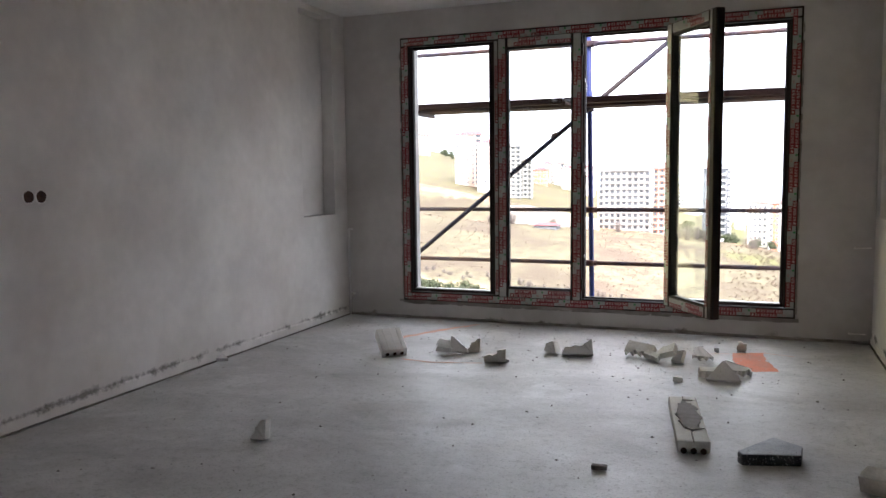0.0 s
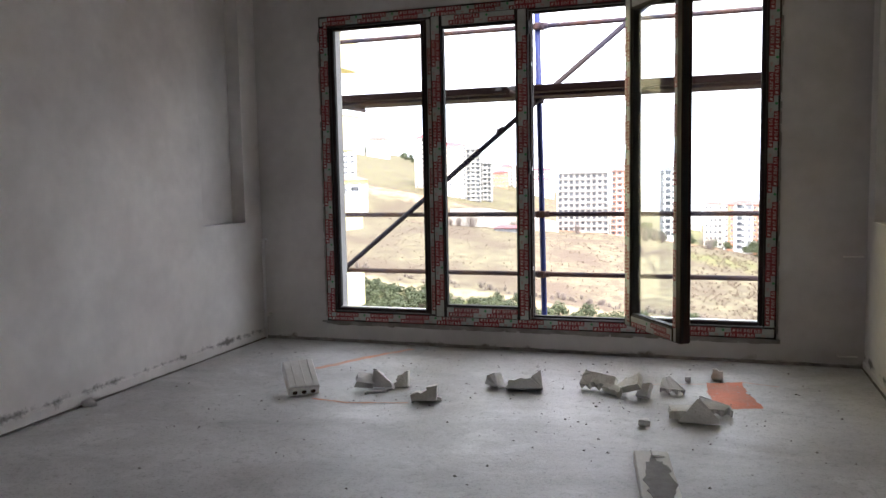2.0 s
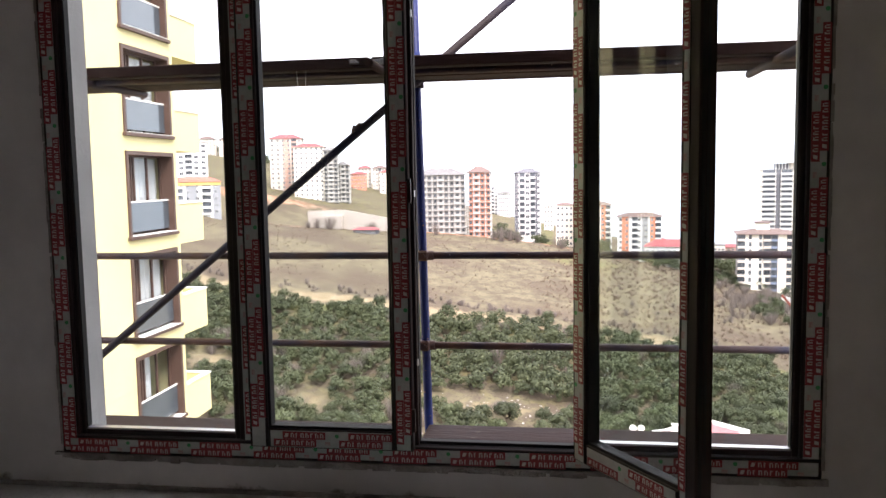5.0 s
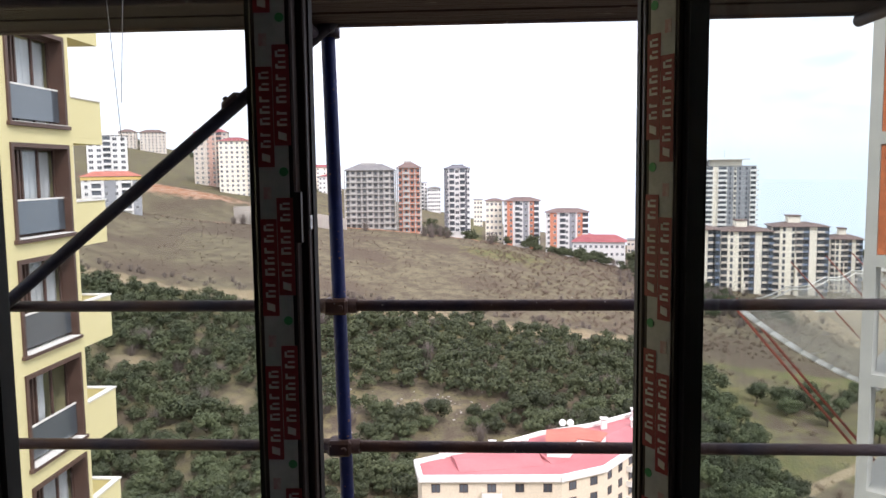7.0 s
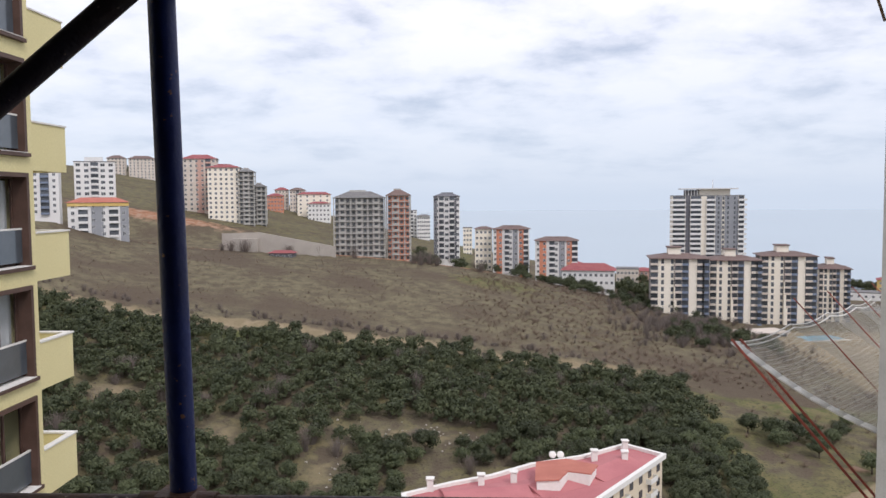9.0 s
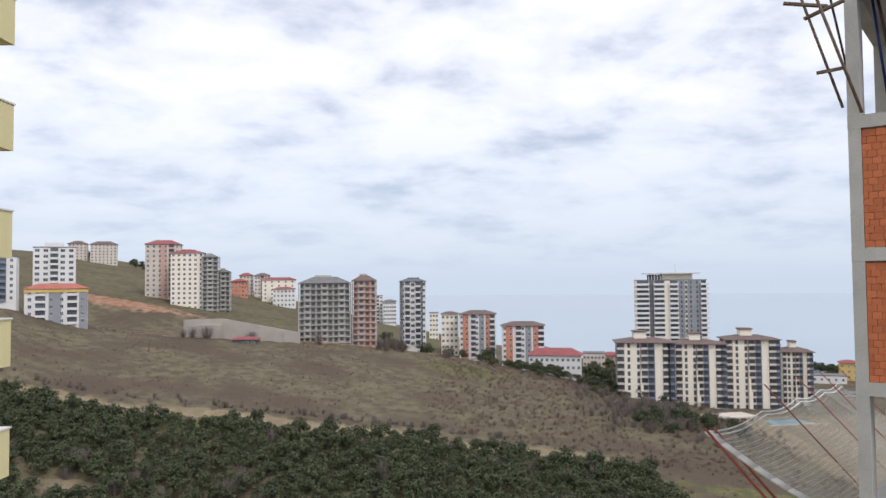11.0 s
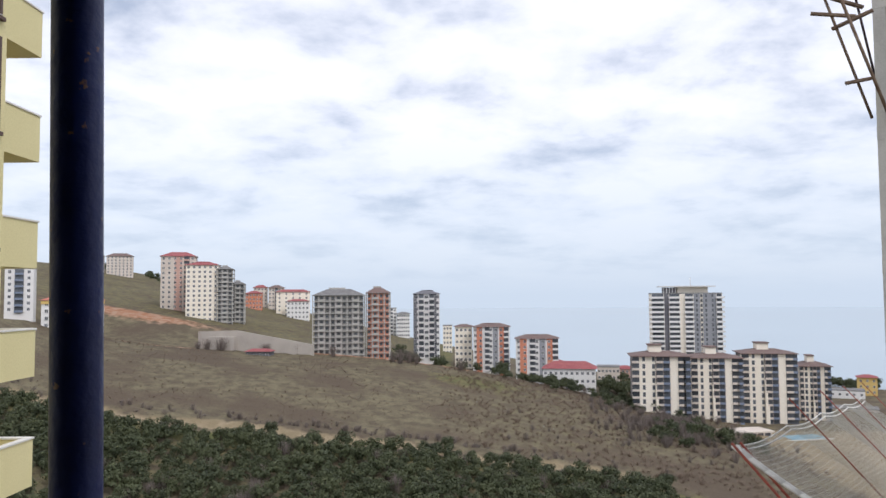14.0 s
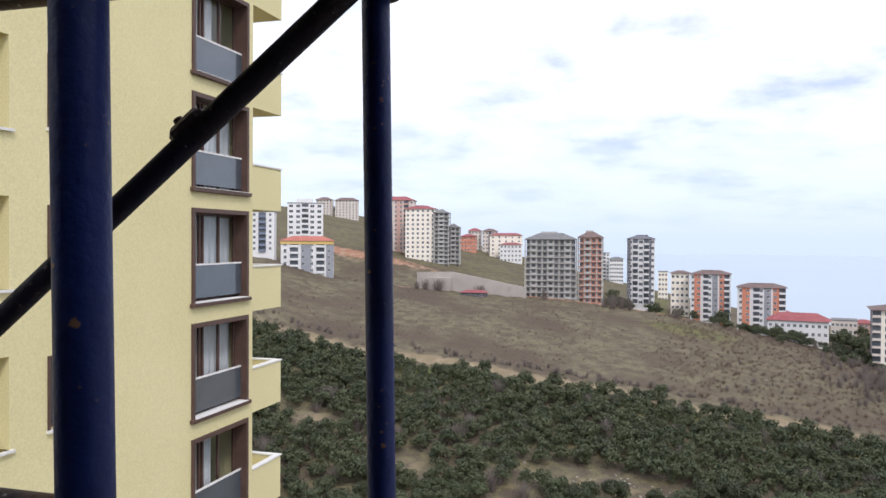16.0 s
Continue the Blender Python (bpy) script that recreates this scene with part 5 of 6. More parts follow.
def terrain():
    xs = np.concatenate([np.arange(-900, -260, 20), np.arange(-260, 240, 3.0), np.arange(240, 900, 20)])
    ys = np.concatenate([np.arange(-400, 60, 40), np.arange(60, 150, 6), np.arange(150, 440, 2.5), np.arange(440, 1100, 12)])
    X, Y = np.meshgrid(xs, ys)
    Z = height(X, Y)
    rgen = np.random.default_rng(5)
    Z = Z + np.where((Y > 100) & (Y < 450), rgen.normal(0, 0.16, Z.shape), 0)
    D = Y - track_y(X)
    bump_ = np.exp(-((D - 5) / 3.0) ** 2) * 1.2 * (X < 60)
    Z = Z + bump_
    nx, ny = len(xs), len(ys)
    verts = np.stack([X, Y, Z], -1).reshape(-1, 3)
    idx = np.arange(nx * ny).reshape(ny, nx)
    faces = np.stack([idx[:-1, :-1], idx[:-1, 1:], idx[1:, 1:], idx[1:, :-1]], -1).reshape(-1, 4)
    me = bpy.data.meshes.new("ground")
    me.from_pydata(verts.tolist(), [], faces.tolist())
    wob = 4 * np.sin(X * 0.11) + 3 * np.sin(X * 0.045 + 1)
    track = np.exp(-((D + wob * 0.3) / 4.2) ** 2) * 0.80 * (X < 70)
    bare = 0.50 * np.exp(-(((X + 14) / 26) ** 2 + ((Y - 196) / 7) ** 2)) + 0.48 * np.exp(-(((X + 62) / 9) ** 2 + ((Y - 190) / 10) ** 2)) + 0.45 * np.exp(-(((X + 33) / 8) ** 2 + ((Y - 178) / 14) ** 2)) + 0.6 * np.exp(-(((X + 95) / 12) ** 2 + ((Y - 205) / 7) ** 2))
    site = smooth(120, 140, X) * smooth(215, 240, Y) * (1 - smooth(350, 390, Y))
    path = np.exp(-(((X - 67.6) * 0.606 - (Y - 161.0) * 0.795) / 1.8) ** 2) * (X > 55) * (X < 115)
    red_patch = 0.7 * np.exp(-(((X - 94) / 5) ** 2 + ((Y - 192) / 3) ** 2))
    R = np.clip(track + bare + site + path, 0, 1)
    G = (0.50 + 0.10 * np.sin(X * 0.13 + 1) * np.sin(Y * 0.17)) * smooth(52, 72, X) * (1 - smooth(232, 250, Y)) * smooth(150, 170, Y) + 0.5 * np.exp(-(((X - 5) / 26) ** 2 + ((Y - 372) / 16) ** 2)) + 0.42 * (D < -4) * (1 - smooth(60, 75, X)) + 0.46 * smooth(440, 480, Y) * (X < 0) + 0.40 * np.exp(-((D + 9) / 5) ** 2) + 0.30 * smooth(-40, 30, X) * (D > 15)
    B = red_patch + 0.95 * np.exp(-(((X + 190) / 62) ** 2 + ((Y - 470) / 13) ** 2)) + 0.75 * np.exp(-(((X + 160) / 45) ** 2 + ((Y - 405) / 9) ** 2)) + 0.9 * np.exp(-((Y - 412) / 7) ** 2) * (np.abs(X + 35) < 45)
    col = np.stack([R, np.clip(G, 0, 1), np.clip(B, 0, 1), np.ones_like(R)], -1).reshape(-1, 4)
    at = me.color_attributes.new("cover", "FLOAT_COLOR", "POINT")
    at.data.foreach_set("color", col.astype(np.float32).ravel())
    me.polygons.foreach_set("use_smooth", [True] * len(me.polygons))
    me.materials.append(M_GROUND)
    return tagged(new("ground", me), "brown winter hillside with a dirt track and grass", "hillside", kind="structure")


terrain()
bm = bmesh.new()
bmesh.ops.create_circle(bm, cap_ends=True, cap_tris=True, segments=96, radius=4700, matrix=Matrix.Translation((0, 0, -73.4)))
structure("water", bm, M_SEA, "calm pale grey-blue sea out to the horizon", "sea")


def hz(x, y):
    return float(height(x, y))


def far_window(w, h, frame_mat):
    """A window in one skin: casing, stepped-in reveal and two lights beside a middle bar."""
    bm = bmesh.new()

    def ring(x0, x1, z0, z1, y):
        return [bm.verts.new(p) for p in ((x0, y, z0), (x1, y, z0), (x1, y, z1), (x0, y, z1))]

    def band(a, b, mi):
        for i in range(4):
            bm.faces.new((a[i], a[(i + 1) % 4], b[(i + 1) % 4], b[i])).material_index = mi
    o = 0.09
    rings = [ring(-w / 2 - o, w / 2 + o, -o, h + o, 0.12), ring(-w / 2 - o, w / 2 + o, -o, h + o, -0.09), ring(-w / 2, w / 2, 0, h, -0.09), ring(-w / 2, w / 2, 0, h, -0.02)]
    for a, b in zip(rings, rings[1:]):
        band(a, b, 1)
    a, bar = rings[3], 0.05
    m = [bm.verts.new((x, -0.02, z)) for x, z in ((-bar, 0), (bar, 0), (bar, h), (-bar, h))]
    for q, mi in (((a[0], m[0], m[3], a[3]), 0), ((m[0], m[1], m[2], m[3]), 1), ((m[1], a[1], a[2], m[2]), 0)):
        bm.faces.new(q).material_index = mi
    return mesh_of("window", bm, [M_FARWIN, frame_mat])


# ---------------------------------------------------------------- trees and shrubs
def crown_mesh(name, seed, clumps, leaves, leaf, mat):
    """A crown of leaf clumps with gaps: small tilted leaf blades round clump centres on an uneven dome."""
    rg = random.Random(seed)
    vs, fs = [], []
    lobes = [(rg.uniform(0, math.tau), rg.uniform(0.25, 0.95), rg.uniform(-0.25, 1.0)) for _ in range(clumps)]
    for a, r, hgt in lobes:
        rr = r * math.sqrt(max(0.05, 1 - (hgt * 0.85) ** 2)) * rg.uniform(0.8, 1.15)
        c = Vector((math.cos(a) * rr * 2.1, math.sin(a) * rr * 2.1, 2.1 + hgt * 1.6 + rg.uniform(-0.2, 0.3)))
        size = rg.uniform(0.55, 0.95)
        for _ in range(leaves):
            d = Vector((rg.gauss(0, 1), rg.gauss(0, 1), rg.gauss(0.25, 0.8))).normalized()
            p = c + d * size * rg.uniform(0.75, 1.05)
            nrm = (d + Vector((rg.uniform(-0.35, 0.35), rg.uniform(-0.35, 0.35), rg.uniform(-0.1, 0.4)))).normalized()
            t = nrm.orthogonal().normalized()
            t.rotate(Matrix.Rotation(rg.uniform(0, math.tau), 3, nrm))
            s = nrm.cross(t)
            l = leaf * rg.uniform(0.7, 1.35)
            k = len(vs)
            vs += [p - t * l, p + s * l * 0.55, p + t * l, p - s * l * 0.55]
            fs.append((k, k + 1, k + 2, k + 3))
    me = bpy.data.meshes.new(name)
    me.from_pydata([tuple(v) for v in vs], [], fs)
    me.materials.append(mat)
    return me


def trunk_mesh(seed):
    rg = random.Random(seed)
    bm = bmesh.new()
    add_tube(bm, (0, 0, -0.6), (0.05, 0.03, 1.3), 0.17, 7, 0.11)
    for k in range(5):
        a = k * math.tau / 5 + rg.uniform(-0.3, 0.3)
        add_tube(bm, (0.05, 0.03, 0.9 + 0.08 * k), (math.cos(a) * 1.2, math.sin(a) * 1.2, 2.4 + rg.uniform(-0.3, 0.6)), 0.07, 5, 0.025)
    return mesh_of("trunk", bm, M_BARK)


CROWNS = [crown_mesh("crown", 100 + k, 30, 96, 0.16, M_LEAF) for k in range(6)]
TRUNKS = [trunk_mesh(200 + k) for k in range(2)]
rg = random.Random(31)


def orchard_here(x, y):
    """Whether the orchard grows here: below the track, with clearings."""
    d = y - track_y(x)
    if d > -7 or x > 66 or x < -150:
        return False
    if ((x + 14) / 24) ** 2 + ((y - 196) / 6) ** 2 < 1 or ((x + 62) / 7) ** 2 + ((y - 190) / 8) ** 2 < 1 or ((x + 33) / 7) ** 2 + ((y - 178) / 13) ** 2 < 1 or ((x + 95) / 11) ** 2 + ((y - 205) / 6) ** 2 < 1:
        return False
    if -14 < x < 46 and 128 < y < 182:
        return False
    return noise.noise((x * 0.045, y * 0.06, 3.7)) > -0.50 - max(0, (y - 200)) * 0.006


spots = []
for _ in range(9000):
    x, y = rg.uniform(-140, 66), rg.uniform(138, 262)
    if not orchard_here(x, y):
        continue
    if all((x - a) ** 2 + (y - b) ** 2 > 3.75 ** 2 for a, b in spots):
        spots.append((x, y))
for x, y in ((78, 218), (86, 214), (92, 220), (99, 212), (83, 206), (75, 212), (105, 221), (90, 207), (81, 210), (84, 213), (88, 211), (93, 213), (96, 209), (80, 204), (104, 196), (97, 190), (111, 205), (88, 198), (60, 244), (66, 248), (-18, 258), (-14, 260), (-9, 259), (-5, 258), (2, 257), (7, 256), (-1, 262)):
    spots.append((x, y))
spots.sort(key=lambda s: s[1] - 0.25 * s[0] if s[0] < 66 else 0)
tree_label = "round dark-leaved orchard tree on the slope"
for k, (x, y) in enumerate(spots[:290]):
    s = rg.uniform(0.95, 1.6)
    tr = thing("tree", tree_label, "tree", group="orchard trees", at=pose(x, y, hz(x, y) - 0.1, 0, 0, rg.uniform(0, 360)) @ Matrix.Diagonal((s, s, s * rg.uniform(0.8, 1.0), 1)))
    part("trunk", TRUNKS[k % 2], None, tr)
    part("crown", CROWNS[k % 6], None, tr)


def scatter(name, label, category, places, models, mat):
    """Many plants joined into one mesh. places: x, y, z, scale."""
    vs, fs, base = [], [], 0
    rg = random.Random(len(places))
    for x, y, z, s in places:
        v, f = models[rg.randrange(len(models))]
        a = rg.uniform(0, math.tau)
        c, d = math.cos(a) * s, math.sin(a) * s
        w = v @ np.array([[c, d, 0], [-d, c, 0], [0, 0, s * rg.uniform(0.8, 1.1)]]) + (x, y, z)
        vs.append(w); fs.append(f + base); base += len(v)
    me = bpy.data.meshes.new(name)
    me.from_pydata(np.concatenate(vs).tolist(), [], np.concatenate(fs).tolist())
    me.materials.append(mat)
    return tagged(new(name, me), label, category, kind="stuff")


def arrays(me):
    v = np.array([tuple(x.co) for x in me.vertices])
    f = np.array([tuple(p.vertices) for p in me.polygons])
    return v, f


light_crowns = [arrays(crown_mesh("light_crown", 300 + k, 20, 44, 0.23, M_LEAFB)) for k in range(5)]
scatter("orchard", "dense dark green orchard trees on the slope", "trees", [(x, y, hz(x, y) - 0.5, rg.uniform(0.9, 1.6)) for x, y in spots[290:]], light_crowns, M_LEAFB)


def twig_model(seed, n, tall, wide, thick):
    rg = random.Random(seed)
    vs, fs = [], []
    for i in range(n):
        a, r = rg.uniform(0, math.tau), rg.uniform(0.1, 1) * wide
        b = Vector((math.cos(a) * r * 0.35, math.sin(a) * r * 0.35, 0))
        t = Vector((math.cos(a) * r, math.sin(a) * r, tall * rg.uniform(0.55, 1.05)))
        w = thick * tall * rg.uniform(0.5, 1)
        o = Vector((-math.sin(a) * w, math.cos(a) * w, 0))
        k = len(vs)
        vs += [b - o * 0.5, b + o * 0.5, t + o * 0.4, t - o * 0.4]
        fs.append((k, k + 1, k + 2, k + 3))
    return np.array([tuple(v) for v in vs]), np.array(fs)


twigs = [twig_model(400 + k, 60, 1.15, 1.5, 0.030) for k in range(4)]
field = []
for r in range(44):
    for c in range(96):
        x, y = -200 + c * 3.5 + rg.gauss(0, 1.3), 236 + r * 4.3 + rg.gauss(0, 1.3) + 0.03 * c
        d = y - track_y(x)
        if d < 5 or y > 408:
            continue
        if noise.noise((x * 0.03, y * 0.035, 9.1)) + (0.40 if x > -5 else 0.05) + (0.3 if y > 380 else 0) < rg.uniform(-0.4, 0.35):
            continue
        field.append((x, y, hz(x, y) - 0.1, rg.uniform(0.4, 0.9) * (1.6 if x > 5 else 0.9)))
        if x > -5:
            field.append((x + rg.gauss(0, 1.8), y + rg.gauss(0, 1.8), hz(x, y) - 0.1, rg.uniform(0.5, 1.3)))
for _ in range(420):
    x, y = rg.uniform(50, 125), rg.uniform(152, 262)
    if y > track_y(x) + 30 or noise.noise((x * 0.05, y * 0.06, 5.3)) < 0.02:
        continue
    field.append((x, y, hz(x, y) - 0.1, rg.uniform(0.6, 1.6)))
scatter("bare_shrubs", "bare brown winter shrubs over the field", "shrubs", field, twigs, M_TWIG)
edge = [(x, y, hz(x, y) - 0.1, rg.uniform(1.2, 2.3)) for x, y in ((rg.uniform(-100, 60), rg.uniform(175, 255)) for _ in range(80)) if y < track_y(x) - 6]
edge += [(x, y, hz(x, y) - 0.1, rg.uniform(1.0, 1.9)) for x, y in ((rg.gauss(92, 16), rg.gauss(340, 24)) for _ in range(150))]
edge += [(x, y, hz(x, y) - 0.1, rg.uniform(0.5, 1.1)) for x, y in ((rg.uniform(20, 100), rg.uniform(262, 330)) for _ in range(35))]
edge += [(x, y, hz(x, y) - 0.1, rg.uniform(0.5, 1.1)) for x, y in ((rg.uniform(-150, 40), rg.gauss(0, 2.5)) for _ in range(120)) for y in (track_y(x) + 9 + y,)]
edge += [(x, 398 + rg.uniform(-6, 6), hz(x, 398) - 0.2, rg.uniform(1.6, 3.4)) for x in (-128, -122, -116, -95, -93, -80, -78, -60, -30, -26, -22, -18, 4)]
scatter("bare_trees", "bare grey-brown winter trees among the orchard", "trees", edge, [twig_model(500 + k, 170, 2.6, 1.7, 0.014) for k in range(3)], M_TREE)
wood = []
for cx, cy, sx, sy, n in ((40, 415, 10, 10, 26), (62, 405, 12, 8, 22), (88, 388, 12, 8, 18), (106, 346, 9, 10, 18), (92, 316, 9, 11, 10), (118, 326, 5, 12, 10), (300, 640, 40, 20, 90), (95, 470, 20, 12, 40), (-300, 790, 60, 10, 14), (-25, 455, 18, 6, 14), (130, 500, 30, 20, 40)):
    for _ in range(n):
        x, y = rg.gauss(cx, sx), rg.gauss(cy, sy)
        wood.append((x, y, hz(x, y) - 0.5, rg.uniform(0.7, 1.5) * (1.6 if y > 450 else 1.0)))
scatter("far_woods", "dark green trees between the far houses", "trees", wood, light_crowns, M_LEAFB)
bm = bmesh.new()
for _ in range(150):
    k = rg.random()
    if k < 0.5:
        x, y = rg.gauss(-10, 12), rg.gauss(195, 5)
    elif k < 0.8:
        x, y = rg.uniform(-120, 60), rg.uniform(300, 370)
        if rg.random() < 0.7:
            continue
    else:
        x, y = rg.gauss(-33, 5), rg.gauss(178, 8)
    s = rg.uniform(0.10, 0.36)
    add_box(bm, -s, s, -s * 0.7, s * 0.7, -s * 0.6, s * 0.5, m=Matrix.Translation((x, y, hz(x, y))) @ Matrix.Rotation(rg.uniform(0, 3), 4, "Z") @ Matrix.Rotation(rg.uniform(-0.4, 0.4), 4, "X"))
tagged(part("stones", bm, M_ROCK), "pale stones strewn over the slope", "stones", kind="stuff")


# ---------------------------------------------------------------- the pink-roofed block below
RZ = -53.0
foot = [(-11.0, 143.3), (-9.6, 135.9), (15.6, 136.8), (23.8, 141.5), (41.9, 167.4), (35.2, 173.9), (25.1, 165.9), (13.8, 160.4), (5.4, 153.5), (-2.2, 149.4)]
pink = thing("apartment_building", "cream apartment block with a pink sheet roof", "building")
bm = bmesh.new(); add_prism(bm, foot, 20.0, Matrix.Translation((0, 0, RZ - 21.2)))
part("wall", bm, M_CREAM, pink, "cream rendered wall")
bm = bmesh.new(); add_prism(bm, foot, 0.35, Matrix.Translation((0, 0, RZ - 1.2)))
part("roof", bm, M_PINKROOF, pink, "pink roof sheeting")
for i in range(len(foot)):
    a, b = Vector(foot[i]), Vector(foot[(i + 1) % len(foot)])
    d = (b - a).normalized(); o = Vector((d.y, -d.x)) * 0.7
    bm = bmesh.new()
    add_prism(bm, [tuple(a + o - d * 0.5), tuple(b + o + d * 0.48), tuple(b - o * 0.3), tuple(a - o * 0.3)], 1.05 + 0.004 * (i % 2), Matrix.Translation((0, 0, RZ - 1.25)))
    part("parapet", bm, M_COPING, pink, "" if i else "broad white parapet")
# low pitched ridges over the sheets and a raised stair head
ridge = [(-4, 143.5), (12, 147.5), (24, 155), (34, 165.5)]
for a, b in zip(ridge, ridge[1:]):
    a, b = Vector(a), Vector(b)
    d = (b - a).normalized(); o = Vector((d.y, -d.x))
    w = 4.6
    bm = bmesh.new()
    q = [(*(a + o * w), RZ - 0.83), (*(b + o * w), RZ - 0.83), (*(b - o * w), RZ - 0.83), (*(a - o * w), RZ - 0.83), (*a, RZ + 0.15), (*b, RZ + 0.15)]
    v = [bm.verts.new(p) for p in q]
    for f in ((0, 1, 5, 4), (2, 3, 4, 5), (1, 2, 5), (3, 0, 4)):
        bm.faces.new([v[i] for i in f])
    part("roof_slope", bm, M_PINKROOF, pink)
head = [(13.6, 146.0), (18.0, 146.6), (20.0, 151.0), (24.0, 149.6), (26.0, 154.5), (20.5, 158.0), (14.5, 156.0)]
bm = bmesh.new(); add_prism(bm, head, 2.3, Matrix.Translation((0, 0, RZ - 0.9)))
part("stair_head", bm, M_COPING, pink, "white stair head on the roof")
bm = bmesh.new(); add_prism(bm, [((x - 19.5) * 1.06 + 19.5, (y - 151.5) * 1.06 + 151.5) for x, y in head], 0.22, Matrix.Translation((0, 0, RZ + 1.4)))
part("stair_roof", bm, M_ORROOF, pink, "orange-red roof of the stair head")
for x, y in ((-6.5, 146.5), (3.2, 149.0), (9.5, 150.6), (27.0, 164.0), (33.2, 163.5), (34.6, 170.8)):
    ch = box_part("chimney", M_COPING, pink, x - 0.6, x + 0.6, y - 0.6, y + 0.6, RZ - 0.9, RZ + 1.3)
    box_part("cap", M_COPING, ch, x - 0.8, x + 0.8, y - 0.8, y + 0.8, RZ + 1.5, RZ + 1.7)
for x in (17.8, 19.4):
    bm = bmesh.new()
    bmesh.ops.create_uvsphere(bm, u_segments=16, v_segments=8, radius=0.75, matrix=Matrix.Translation((x, 159.0, RZ + 2.2)) @ Matrix.Rotation(radians(60), 4, "X") @ Matrix.Diagonal((1, 1, 0.3, 1)))
    part("dish", bm, M_COPING, pink, "white satellite dish")
pwin = far_window(1.4, 1.4, M_BROWN)
bm = bmesh.new(); add_box(bm, -1.8, 1.8, -1.1, 0, -0.2, 0.0); add_box(bm, -1.8, 1.8, -1.1, -1.0, 0, 0.9); add_box(bm, -1.8, -1.7, -1.0, 0, 0, 0.9); add_box(bm, 1.7, 1.8, -1.0, 0, 0, 0.9)
pbal = mesh_of("balcony", bm, M_COPING)
for i in (1, 2, 3):
    a, b = Vector(foot[i]), Vector(foot[i + 1])
    d = (b - a)
    ang = math.degrees(math.atan2(d.y, d.x))
    n = int(d.length / 4.4)
    for k in range(6):
        for c in range(n):
            p = a + d * ((c + 0.5) / n)
            zz = RZ - 4.1 - 3.0 * k + 0.8
            part("window", pwin, None, pink, at=pose(p.x, p.y, zz, 0, 0, ang))
            if c % 3 == 2:
                part("balcony", pbal, None, pink, at=pose(p.x, p.y, zz - 0.8, 0, 0, ang))


# ---------------------------------------------------------------- far buildings
# "hole" is filled with dark panes, painted as the shade of an unglazed opening
FW = {"std": far_window(1.3, 1.45, M_WHITE), "tall": far_window(1.1, 2.0, M_GREYWALL), "wide": far_window(2.1, 1.5, M_WHITE), "hole": far_window(1.25, 1.5, M_SHELLDARK)}


def hip_roof(bm, x0, x1, y0, y1, z, h, over=0.9):
    x0, x1, y0, y1 = x0 - over, x1 + over, y0 - over, y1 + over
    w = min(x1 - x0, y1 - y0) / 2 * 0.75
    q = [(x0, y0, z), (x1, y0, z), (x1, y1, z), (x0, y1, z), (x0 + w, y0 + w, z + h), (x1 - w, y0 + w, z + h), (x1 - w, y1 - w, z + h), (x0 + w, y1 - w, z + h)]
    v = [bm.verts.new(p) for p in q]
    for f in ((3, 2, 1, 0), (0, 1, 5, 4), (1, 2, 6, 5), (2, 3, 7, 6), (3, 0, 4, 7), (4, 5, 6, 7)):
        bm.faces.new([v[i] for i in f])


